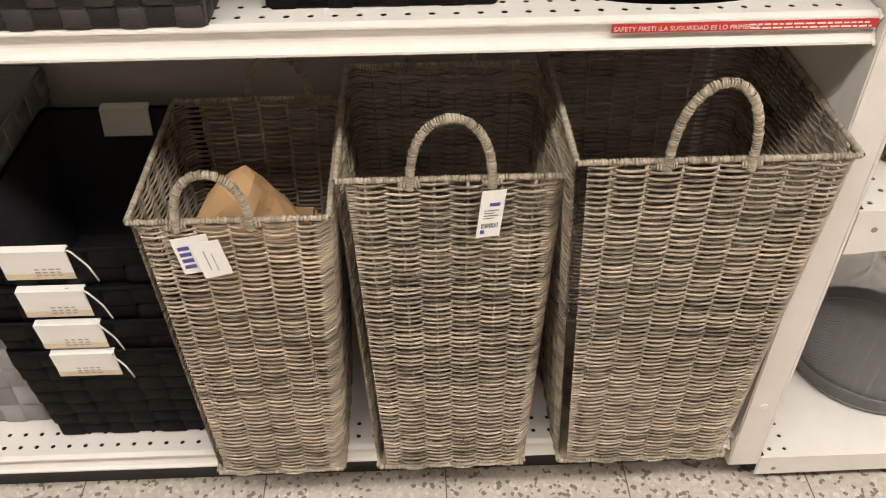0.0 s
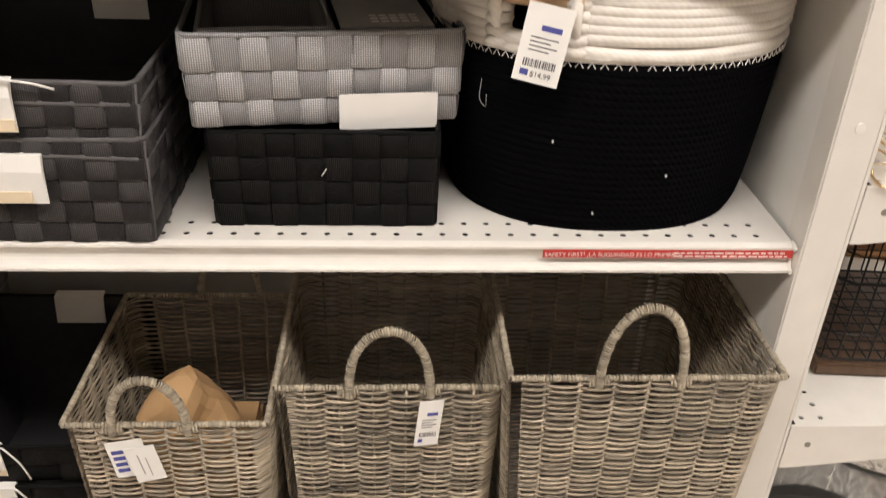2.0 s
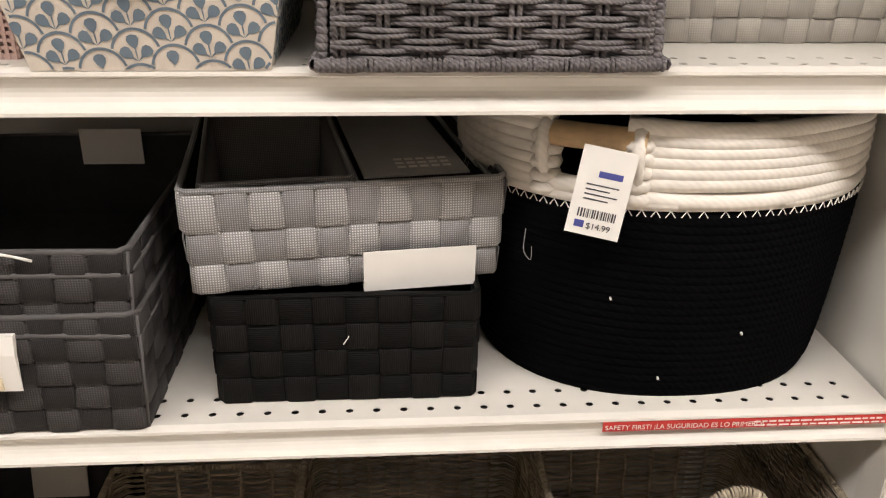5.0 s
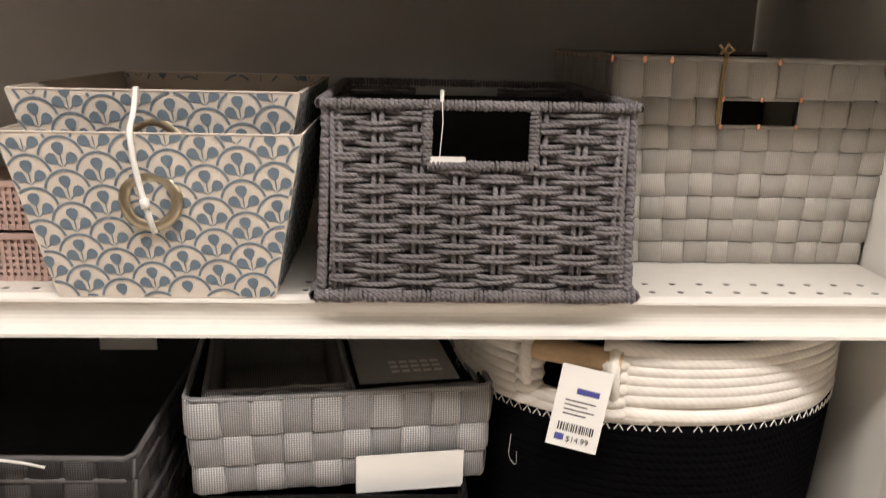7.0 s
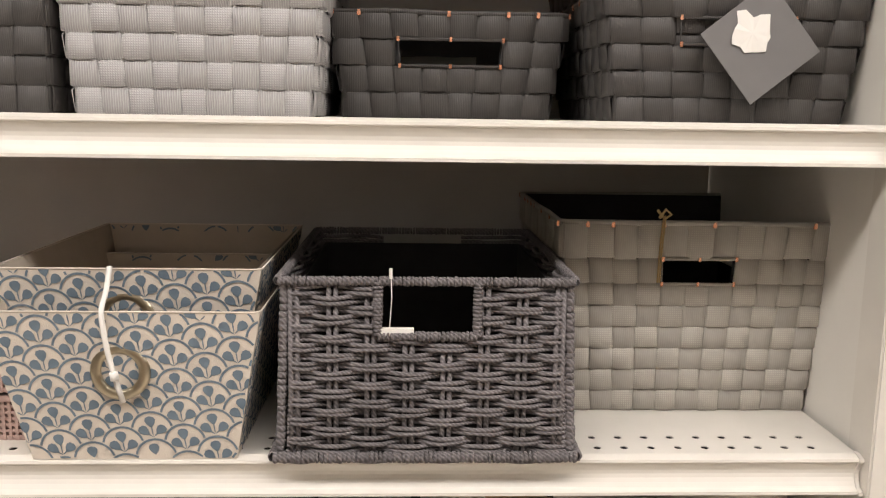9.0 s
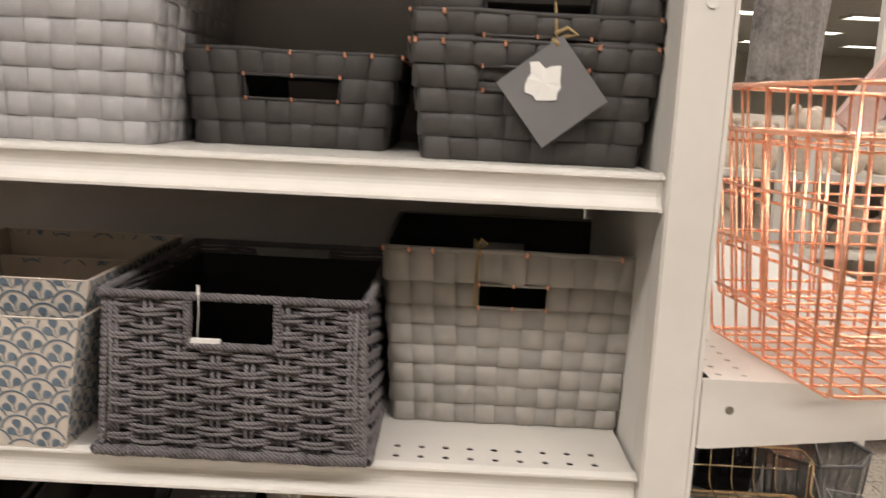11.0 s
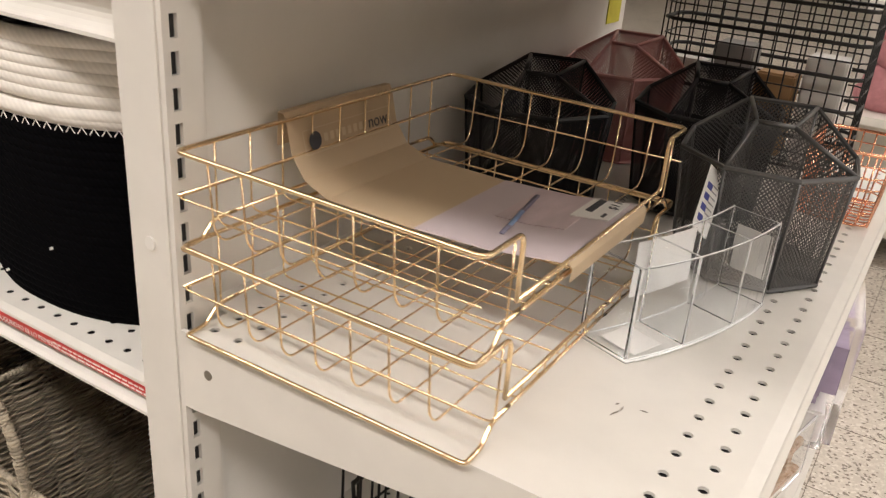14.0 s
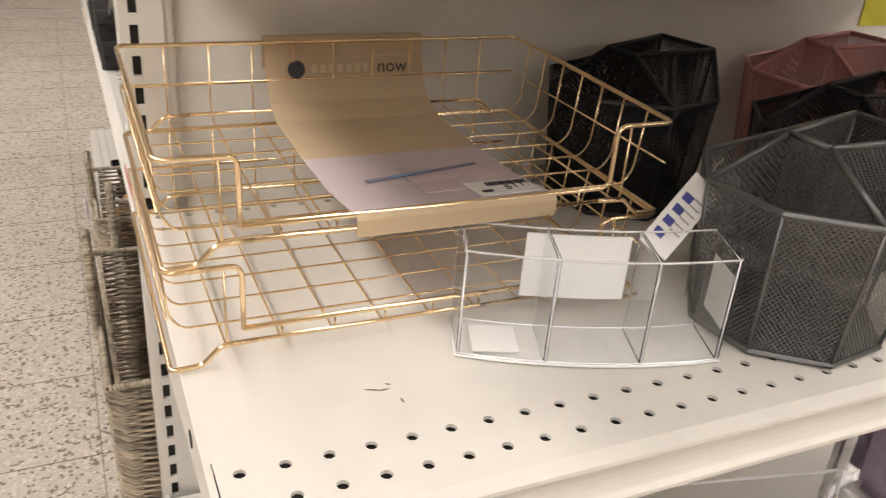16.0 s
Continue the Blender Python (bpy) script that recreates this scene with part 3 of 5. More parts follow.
        if hole:
            g = Geo()
            f = fs[0]
            g.tube([f(hole[0], hole[2], 0.004), f(hole[1], hole[2], 0.004), f(hole[1], hole[3], 0.004), f(hole[0], hole[3], 0.004)], 0.0018, 6, True)
            g.out("hole_binding", mv, parent, True)
            for s in (hole[0], (hole[0] + hole[1]) / 2, hole[1]):
                for v in (hole[2], hole[3]):
                    p = f(s, v, 0.0052)
                    ob = Geo().box(-0.0014, 0.0014, -0.0008, 0.0008, -0.0024, 0.0024, 0.0004).out("wire_tip", stitch, parent)
                    ob.matrix_basis = pose(p.x, p.y, p.z)


def weave(w, d, h, wt, dt, row_h, stake, amp, r, seed, pair=1, step=0.006, hole=None, round_corner=0.012, shift=0.0, fill=1.0):
    """Wicker: a strand around the box for each row, in and out of the stakes. Returns a Geo."""
    rnd = random.Random(seed)
    g = Geo()
    rows = int(h / row_h)
    for i in range(rows):
        v = (i + 0.5) / rows
        lay = rnd.uniform(-0.12, 0.12)
        a, b = (w + (wt - w) * v) / 2, (d + (dt - d) * v) / 2
        c = round_corner
        per = [(-a + c, -b), (a - c, -b)], [(a, -b + c), (a, b - c)], [(a - c, b), (-a + c, b)], [(-a, b - c), (-a, -b + c)]
        pts = []
        for k, (p, q) in enumerate(per):
            p, q = Vector(p), Vector(q)
            n = max(2, int((q - p).length / step))
            nn = [Vector((0, -1)), Vector((1, 0)), Vector((0, 1)), Vector((-1, 0))][k]
            for j in range(n + 1):
                s = j / n
                x = p + (q - p) * s
                pts.append((x, nn, k, (q - p).length * (s - 0.5), (q - p).length / 2))
        for run in ((0, len(pts)),):
            vs, seg = [], []
            wob = [rnd.uniform(-0.22, 0.22) for _ in range(len(pts) // 4 + 3)]
            thick = r * rnd.uniform(0.82, 1.15)
            for idx, (x, nn, k, u, half) in enumerate(pts):
                if hole and k in (0, 2) and hole[0] < u < hole[1] and hole[2] < v * h < hole[3]:
                    seg.append(None)
                    continue
                ph = math.pi * u / stake + math.pi * ((i // pair) % 2)
                sw = math.sin(ph)
                o = amp * math.copysign(abs(sw) ** 0.7, sw) * min(1.0, (half - abs(u)) / 0.014)
                t = idx / 4
                wz = wob[int(t)] * (1 - t % 1) + wob[int(t) + 1] * (t % 1)
                x = x + Vector((0, shift * (1 - v))) if shift else x
                z = v * h + (wz + lay) * row_h
                seg.append((Vector((x.x, x.y, z)) + Vector((nn.x, nn.y, 0)) * o, Vector((nn.x, nn.y, 0))))
            # cut into runs
            cur = []
            for q in seg + [None]:
                if q is None:
                    if len(cur) > 2:
                        strand(g, cur, thick, row_h * fill)
                    cur = []
                else:
                    cur.append(q)
    return g


def strand(g, line, r, row_h):
    n = len(line)
    vs, fs = [], []
    for c, nn in line:
        for t, q in ((-0.42, -0.1), (-0.28, 0.75), (0.05, 1.0), (0.31, 0.65), (0.42, -0.1), (0.0, -0.8)):
            vs.append((c.x + nn.x * r * q, c.y + nn.y * r * q, c.z + row_h * t))
    for i in range(n - 1):
        for k in range(6):
            m = (k + 1) % 6
            fs.append((i * 6 + k, i * 6 + m, (i + 1) * 6 + m, (i + 1) * 6 + k)[::-1])
    g.add(vs, fs)


def wrapped(g, path, r, pitch, n=7, closed=False):
    """A core wound with strip: separate short rings along the path."""
    pts = [Vector(p) for p in path]
    if closed:
        pts.append(pts[0])
    acc = []
    for a, b in zip(pts, pts[1:]):
        L = (b - a).length
        k = max(1, round(L / pitch))
        for j in range(k):
            t0, t1 = j / k, (j + 1) / k
            acc.append((a.lerp(b, t0), a.lerp(b, t1)))
    rnd = random.Random(len(acc))
    for p, q in acc:
        d = (q - p) * 0.5
        rr = r * rnd.uniform(0.9, 1.1)
        tilt = Vector((rnd.uniform(-1, 1), rnd.uniform(-1, 1), rnd.uniform(-1, 1))) * r * 0.12
        m = (p + q) / 2
        vs, fs = [], []
        ax = d.normalized()
        s = ax.cross(Vector((0.3, 0.9, 0.2)))
        s.normalize()
        u = ax.cross(s)
        for t, w in ((-1.0, 0.78), (-0.5, 1.0), (0.5, 1.0), (1.0, 0.78)):
            for k in range(n):
                gk = 2 * math.pi * k / n
                vs.append(m + tilt * t + d * t + (s * math.cos(gk) + u * math.sin(gk)) * rr * w)
        for i in range(3):
            for k in range(n):
                j = (k + 1) % n
                fs.append((i * n + k, i * n + j, (i + 1) * n + j, (i + 1) * n + k))
        g.add(vs, fs)


def price_tag(parent, name, w, h, m, blue_side=False, price=None, label="white paper price tag"):
    tg = Geo().box(-w / 2, w / 2, -0.0003, 0.0003, -h, 0).out(name, M_PAPER, parent, label=label)
    tg.matrix_basis = m
    rnd = random.Random(int(w * 1e5))
    g = Geo()
    if blue_side:
        x = -w / 2 + 0.004
        for k in range(4):
            z0 = -h * 0.22 - k * h * 0.17
            g.box(x, x + w * 0.32, -0.0006, -0.0002, z0 - h * 0.12, z0 - h * 0.02)
        g.out("printed_mark", M_BLUEINK, tg)
        g = Geo()
        for k in range(6):
            g.box(0.0, w * 0.36, -0.0006, -0.0002, -h * 0.25 - k * h * 0.09, -h * 0.23 - k * h * 0.09)
        g.out("print", M_PAPER_GREYPRINT, tg)
    else:
        g.box(-w * 0.12, w * 0.32, -0.0006, -0.0002, -h * 0.33, -h * 0.26)
        g.box(-w * 0.36, -w * 0.18, -0.0006, -0.0002, -h * 0.92, -h * 0.84)
        g.out("printed_mark", M_BLUEINK, tg)
        g = Geo()
        for k in range(4):
            g.box(-w * 0.3, w * 0.3 - (k % 2) * w * 0.15, -0.0006, -0.0002, -h * 0.43 - k * h * 0.055, -h * 0.415 - k * h * 0.055)
        x = -w * 0.34
        while x < w * 0.34:
            q = rnd.uniform(0.0004, 0.0016)
            g.box(x, x + q, -0.0006, -0.0002, -h * 0.80, -h * 0.70)
            x += q + rnd.uniform(0.0005, 0.0012)
        g.out("bar_code", M_DARKINK, tg)
        if price:
            text(price, h * 0.1, M_DARKINK, tg, pose(-w * 0.14, -0.0008, -h * 0.92, 90), "price")
    return tg


# ---- base shelf: hampers and black bins ----
def hamper(label, x0t, x1t, x0b, x1b, yf, yb, top, seed, handle_r, tag=None, hx=0.0, bx=0.0):
    wt, wb = x1t - x0t, x1b - x0b
    h = top - S1
    dt, db = yb - yf, (yb - yf) * 0.84
    t = thing("wicker_hamper", label, "hamper", pose((x0t + x1t) / 2, (yf + yb) / 2, S1), "wicker hampers")
    g = weave(wb, db, h - 0.004, wt, dt, 0.0040, 0.038, 0.0040, 0.0020, seed, fill=0.92, step=0.0055, shift=-0.008 - (yf + yb) / 2 + db / 2)
    b = g.out("woven_body", M_WICKER, t, True)
    b["kind"] = "stuff"
    off = -0.008 - (yf + yb) / 2 + db / 2
    for fy, by in ((-dt / 2, -db / 2 + off), (dt / 2, db / 2 + off)):
        n = int(wt / 0.040)
        for i in range(n):
            x = (i - (n - 1) / 2) * 0.040
            Geo().tube([(x * wb / wt, by, 0.004), (x, fy, h - 0.002)], 0.0022, 5).out("stake", M_WICKER, t, True)
    g = Geo()
    a, c = wt / 2, dt / 2
    wrapped(g, [(-a, -c, h), (a, -c, h), (a, c, h), (-a, c, h)], 0.0040, 0.0042, closed=True)
    g.out("rim", M_WRAP, t, True)
    sh = -0.008 - (yf + yb) / 2 + db / 2
    g = Geo().box(-wb / 2 + 0.004, wb / 2 - 0.004, -db / 2 + 0.004 + sh, db / 2 - 0.004 + sh, 0.0, 0.006)
    g.out("base", M_WICKER, t)
    g = Geo()
    a, c = wb / 2, db / 2
    wrapped(g, [(-a, -c + sh, 0.005), (a, -c + sh, 0.005), (a, c + sh, 0.005), (-a, c + sh, 0.005)], 0.0045, 0.007, closed=True)
    g.out("foot_braid", M_WRAP, t, True)
    for sy, k, ox in ((-1, 1.0, hx), (1, 0.95, bx)):
        g = Geo()
        hw, hh = handle_r
        pts = []
        for i in range(17):
            q = math.pi * i / 16
            pts.append((ox - hw * math.cos(q), sy * dt / 2 + sy * 0.004, h - 0.012 + hh * k * math.sin(q) ** 0.75))
        wrapped(g, pts, 0.0056, 0.0034)
        g.out("handle", M_WRAP, t, True, "arched wicker-wrapped handle")
        for sx in (-1, 1):
            g = Geo()
            wrapped(g, [(ox + sx * hw - 0.012, sy * (dt / 2 + 0.002), h - 0.006), (ox + sx * hw + 0.012, sy * (dt / 2 + 0.002), h - 0.004)], 0.0052, 0.0036)
            g.out("handle_lashing", M_WRAP, t, True)
    if tag:
        price_tag(t, "price_tag", *tag)
    return t


small_hamper = hamper("small grey-brown wicker hamper with paper stuffing on base shelf", -0.880, -0.646, -0.846, -0.656, -0.004, 0.268, 0.618, 11, (0.043, 0.080), (0.043, 0.055, pose(-0.046, -0.150, 0.480, 0, -8, 3), True), -0.016, 0.03)
tag2 = Geo().box(-0.017, 0.017, -0.0003, 0.0003, -0.054, 0).out("price_tag", M_PAPER, small_hamper, label="plain white paper tag over another")
tag2.matrix_basis = pose(-0.028, -0.1535, 0.474, 0, -10, 4)
Geo().box(-0.006, -0.0045, -0.0006, -0.0002, -0.042, -0.012).box(0.002, 0.0032, -0.0006, -0.0002, -0.046, -0.018).out("print", M_PAPER_GREYPRINT, tag2)
hamper("medium grey-brown wicker hamper with arched handles", -0.637, -0.368, -0.605, -0.384, 0.018, 0.292, 0.653, 12, (0.048, 0.096), (0.030, 0.068, pose(0.050, -0.153, 0.520, 0, 6, 14)))
hamper("large grey-brown wicker hamper beside the end upright", -0.366, -0.050, -0.312, -0.055, -0.022, 0.335, 0.698, 13, (0.047, 0.110), None, -0.012, -0.01)
# crumpled brown paper in the small hamper
pp = bmesh.new()
bmesh.ops.create_icosphere(pp, subdivisions=3, radius=0.058)
for v in pp.verts:
    n = 0.18 - abs(noise.noise(v.co * 14)) * 0.75 + noise.noise(v.co * 9) * 0.3
    v.co *= 1 + n
    v.co.x *= 1.0 - max(0.0, v.co.z) * 5.5
    v.co.z *= 1.25
me = bpy.data.meshes.new("packing_paper")
pp.to_mesh(me)
pp.free()
me.materials.append(M_KRAFT)
ob = tagged(new("packing_paper", me), "crumpled brown kraft packing paper inside the hamper", "paper")
ob.matrix_basis = pose(-0.762, 0.070, 0.548, 8, 14, 40)
fill = Geo().box(-0.84, -0.665, 0.02, 0.24, 0.135, 0.47, 0.03)
tagged(fill.out("paper_filling", M_KRAFT), "brown kraft paper filling the small hamper", "paper")


def black_bin(z, top, label):
    t = thing("black_bin", label, "storage bin", pose(-1.003, 0.215, z), "nested black bins")
    strap_basket(t, 0.235, 0.27, top - z, 0.240, 0.34, 7, 6, 6, M_BLACKH, M_BLACKV, M_BLACKLIN, seed=int(top * 100))
    return t


for i, (z, top) in enumerate(((0.128, 0.352), (0.186, 0.410), (0.247, 0.472), (0.315, 0.540))):
    t = black_bin(z, top, "black woven strap storage bin nested in a stack")
    hh = top - z
    sl = Geo()
    sl.prism([(-0.172, hh - 0.048), (-0.176, hh - 0.01), (-0.178, hh + 0.003), (-0.166, hh + 0.004), (-0.160, hh - 0.02), (-0.163, hh - 0.02), (-0.168, hh + 0.0), (-0.174, hh - 0.002)], 0, -0.058 - 0.004 * i, 0.030 - 0.004 * i)
    s = sl.out("label_sleeve", M_PAPER, t, label="white folded card label")
    Geo().prism([(-0.1728, hh - 0.047), (-0.1743, hh - 0.036), (-0.1738, hh - 0.036), (-0.1722, hh - 0.047)], 0, -0.058 - 0.004 * i, 0.030 - 0.004 * i).out("printed_band", M_TANLIGHT, s)
    g = Geo()
    rnd = random.Random(i)
    for k in range(5):
        for q in range(4):
            x = -0.03 + q * 0.009
            g.add([Vector((x, -0.1745, hh - 0.018 - k * 0.005)), Vector((x + rnd.uniform(0.004, 0.008), -0.1745, hh - 0.018 - k * 0.005)), Vector((x + 0.006, -0.1742, hh - 0.0205 - k * 0.005)), Vector((x, -0.1742, hh - 0.0205 - k * 0.005))], [(0, 3, 2, 1)])
    g.out("print", M_PAPER_GREYPRINT, s)
    g = Geo()
    g.tube(rounded([(0.018, -0.172, hh), (0.028, -0.181, hh + 0.004), (0.042, -0.180, hh - 0.02), (0.048, -0.178, hh - 0.048)], 0.01), 0.0013, 5)
    g.out("string", M_STRING, t, True)
    if i == 3:
        g = Geo()
        g.prism([(0.152, hh - 0.040), (0.160, hh + 0.004), (0.176, hh + 0.006), (0.174, hh + 0.004), (0.163, hh + 0.001), (0.155, hh - 0.040)], 0, -0.03, 0.045)
        g.out("label_sleeve", M_PAPER, t)
# further grey basket at the far left of the base shelf
t = thing("grey_bin", "grey woven bin beside the black bins", "storage bin", pose(-1.288, 0.26, S1))
strap_basket(t, 0.27, 0.30, 0.46, 0.32, 0.36, 10, 8, 8, M_SILH, M_SILV, M_SILV, seed=5)

# ---- second shelf ----
for i, (z, top) in enumerate(((S2, 0.941), (0.862, 0.960), (0.898, 0.998), (0.920, 1.018))):
    t = thing("dark_grey_basket", "dark grey checked strap basket in a nested stack", "storage basket", pose(-0.910, 0.205, z), "stacked dark grey baskets")
    strap_basket(t, 0.312 - 0.004 * i, 0.335, top - z, 0.326, 0.355, 4, 11, 10, M_DGH, M_DGV, M_BLACKLIN, seed=20 + i, edge_mat=M_DGEDGE)
    if i in (0, 3):
        hh = top - z
        g = Geo()
        g.prism([(-0.186, hh - 0.048), (-0.189, hh - 0.012), (-0.186, hh + 0.005), (-0.176, hh + 0.005), (-0.174, hh - 0.02), (-0.177, hh - 0.02), (-0.180, hh + 0.001), (-0.184, hh - 0.012)], 0, -0.055, 0.050 + 0.014 * (i == 0))
        s = g.out("label_sleeve", M_PAPER, t, label="white folded card label")
        Geo().box(-0.054, 0.049, -0.1888, -0.1862, hh - 0.046, hh - 0.034).out("printed_band", M_TANLIGHT, s)
        Geo().prism([(-0.012, hh - 0.028), (0.010, hh - 0.028), (-0.002, hh - 0.008), (-0.010, hh - 0.010)], 1, -0.1896, -0.1872).out("printed_mark", M_PAPER_GREYPRINT, s)
    if i == 3:
        g = Geo()
        g.tube(rounded([(0.02, -0.18, hh - 0.004), (0.045, -0.192, hh + 0.008), (0.075, -0.19, hh + 0.003), (0.092, -0.186, hh - 0.004)], 0.02), 0.0013, 5)
        g.out("string", M_STRING, t, True)
        g = Geo().box(0.02, 0.09, 0.158, 0.161, hh - 0.03, hh + 0.012)
        g.out("card_tag", M_PAPER, t, label="white card tag on the lining")

t = thing("black_basket", "black woven strap basket under a silver basket", "storage basket", pose(-0.573, 0.195, S2))
strap_basket(t, 0.238, 0.24, 0.112, 0.242, 0.245, 4, 8, 8, M_BLACKH, M_BLACKV, M_BLACKLIN, seed=31)
ob = Geo().box(-0.0005, 0.0005, -0.0004, 0.0004, -0.005, 0.005).out("lint_fleck", M_STRING, t)
ob.matrix_basis = pose(0.0, -0.1275, 0.068, 0, 32, 0)

t = thing("silver_basket", "silver-grey woven strap basket holding smaller baskets", "storage basket", pose(-0.588, 0.245, S2 + 0.1155, 0, 0, 7))
strap_basket(t, 0.272, 0.31, 0.098, 0.284, 0.325, 3, 10, 10, M_SILH, M_SILV, M_BLACKLIN, seed=33, edges=[0, 0.30, 0.62, 1.0])
g = Geo()
g.prism([(-0.1675, -0.004), (-0.1700, 0.036), (-0.1690, 0.036), (-0.1665, -0.002), (-0.10, -0.0008), (-0.10, -0.0024)], 0, 0.012, 0.116)
g.out("label_flap", M_PAPER, t, label="blank white folded card flap")
t2 = thing("small_silver_basket", "small silver-grey strap basket nested inside a larger one", "storage basket", pose(-0.652, 0.235, S2 + 0.123, 0, 0, 9))
strap_basket(t2, 0.128, 0.27, 0.090, 0.132, 0.28, 3, 5, 9, M_SILH, M_SILV, M_SILV, seed=34)
t3 = thing("small_grey_basket", "small grey strap basket with grey card sleeve", "storage basket", pose(-0.520, 0.255, S2 + 0.123, 0, 0, 9))
strap_basket(t3, 0.118, 0.27, 0.082, 0.122, 0.28, 3, 5, 9, M_SILH, M_SILV, M_BLACKLIN, seed=35)
g = Geo().box(-0.055, 0.045, -0.13, 0.13, 0.0845, 0.0865)
s = g.out("card_sleeve", mat("pale_grey_card", (0.38, 0.37, 0.36), 0.6), t3, label="plain grey card sleeve")
g = Geo()
for k in range(3):
    for q in range(5):
        g.box(-0.02 + q * 0.011, -0.012 + q * 0.011, -0.11 + k * 0.012, -0.104 + k * 0.012, 0.0865, 0.0868)
g.out("print", M_PAPER, s)

# rope basket: coiled cotton rope, cream band over black
rb = thing("rope_basket", "black coiled rope basket with cream band and wooden handle", "rope basket", pose(-0.251, 0.242, S2))


def coil(z0, z1, rows, rx0, rx1, ry0, ry1, r, base=False, lean=0.0, gap=None):
    g = Geo()
    for i in range(rows):
        v = i / max(1, rows - 1)
        z = z0 + (z1 - z0) * v
        a, b = rx0 + (rx1 - rx0) * v ** 0.6, ry0 + (ry1 - ry0) * v ** 0.6
        pts = []
        for k in range(72):
            q = 2 * math.pi * k / 72
            if gap and gap[0] < (math.degrees(q) % 360) < gap[1]:
                if len(pts) > 1:
                    g.tube(pts, r, 7)
                pts = []
                continue
            c, s = math.cos(q), math.sin(q)
            e = 0.86
            x = a * math.copysign(abs(c) ** e, c)
            y = b * math.copysign(abs(s) ** e, s)
            w = noise.noise(Vector((c * 1.5, s * 1.5, 0.5))) * 0.006 * v
            pts.append((x, y, z + w + lean * s * v))
        if gap and len(pts) < 72:
            g.tube(pts, r, 7)
        else:
            g.tube(pts, r, 7, True)
        g.out("rope_coil", base, rb, True)
        g = Geo()


coil(0.006, 0.195, 23, 0.175, 0.196, 0.173, 0.188, 0.0083, lean=0.004, base=M_BLACKROPE)
coil(0.204, 0.213, 2, 0.1965, 0.1978, 0.1888, 0.190, 0.0084, lean=0.004, base=M_CREAMROPE)
coil(0.222, 0.268, 6, 0.1978, 0.1978, 0.190, 0.190, 0.0084, lean=-0.003, gap=(231, 250), base=M_CREAMROPE)
g = Geo()
for k in range(1, 30):
    pts = [(0.172 * k / 30 * math.cos(2 * math.pi * j / 40), 0.172 * k / 30 * math.sin(2 * math.pi * j / 40), 0.005) for j in range(40)]
    g.tube(pts, 0.0045, 5, True)
g.out("coiled_base", M_BLACKROPE, rb, True)
g = Geo()
for k in range(110):
    q = 2 * math.pi * k / 110
    c, s = math.cos(q), math.sin(q)
    e = 0.86
    x, y = 0.2045 * math.copysign(abs(c) ** e, c), 0.197 * math.copysign(abs(s) ** e, s)
    dx, dy = -s * 0.004, c * 0.004
    z = 0.199 + 0.004 * s
    g.tube([(x - dx, y - dy, z - 0.002), (x, y, z + 0.004), (x + dx, y + dy, z - 0.002)], 0.0006, 4)
g.out("zigzag_stitching", M_STRING, rb)


def rim_at(deg, z, k=1.0):
    q = math.radians(deg)
    c, s = math.cos(q), math.sin(q)
    return Vector((0.199 * k * math.copysign(abs(c) ** 0.86, c), 0.194 * k * math.copysign(abs(s) ** 0.86, s), z))


g = Geo()
g.tube([rim_at(226, 0.258), rim_at(255, 0.258)], 0.0115, 14)
g.out("wooden_handle", M_WOOD, rb, True, "turned pale wooden dowel handle")
for dg in (228, 253):
    g = Geo()
    for k in range(5):
        p = rim_at(dg, 0.208 + k * 0.012)
        g.tube([p + Vector((0.009 * math.cos(2 * math.pi * j / 10), 0.003 * math.sin(2 * math.pi * j / 10) - 0.001, 0)) for j in range(10)], 0.0062, 7, True)
    g.tube(rounded([rim_at(dg, 0.21), rim_at(dg, 0.25, 1.05), rim_at(dg, 0.272), rim_at(dg, 0.25, 0.93), rim_at(dg, 0.21, 0.95)], 0.01), 0.0065, 7)
    g.out("handle_binding", M_CREAMROPE, rb, True)
price_tag(rb, "price_tag", 0.046, 0.076, pose(-0.096, -0.199, 0.256, -8, 9, -14), price="$14.99", label="white paper price tag reading $14.99")
for x, z in ((0.045, 0.075), (-0.08, 0.11), (-0.03, 0.03)):
    y = -0.19 * (1 - (abs(x) / 0.2) ** 2.4) ** 0.5 - 0.003
    Geo().box(x - 0.0008, x + 0.0007, y - 0.002, y + 0.001, z - 0.0012, z + 0.0011).out("lint_fleck", M_STRING, rb)
g = Geo()
g.tube(rounded([(-0.155, -0.145, 0.165), (-0.158, -0.152, 0.145), (-0.150, -0.155, 0.135), (-0.150, -0.152, 0.15)], 0.01), 0.0004, 4)
g.out("loose_thread", M_PAPER_GREYPRINT, rb)

# ---- third shelf ----
rw = thing("rope_wicker_basket", "dark grey twisted paper rope basket with cut-out handle", "wicker basket", pose(-0.452, 0.178, S3))
g = weave(0.262, 0.31, 0.158, 0.250, 0.30, 0.0041, 0.033, 0.0040, 0.0023, 41, pair=2, step=0.0041, hole=(-0.046, 0.046, 0.112, 0.2), round_corner=0.008, fill=1.22)
b = g.out("woven_body", M_ROPE, rw, True)
b["kind"] = "stuff"
for k in range(8):
    g = Geo()
    x = -0.1155 + 0.033 * k
    for dx in (-0.003, 0.003):
        if abs(x) < 0.046:
            g.tube([(x + dx, -0.1555, 0.0), (x + dx, -0.1525, 0.112)], 0.0023, 6)
        else:
            g.tube([(x + dx, -0.1555, 0.0), (x + dx, -0.1505, 0.158)], 0.0023, 6)
    g.out("stake", M_ROPE, rw, True)
a, c = 0.128, 0.153
g = Geo()
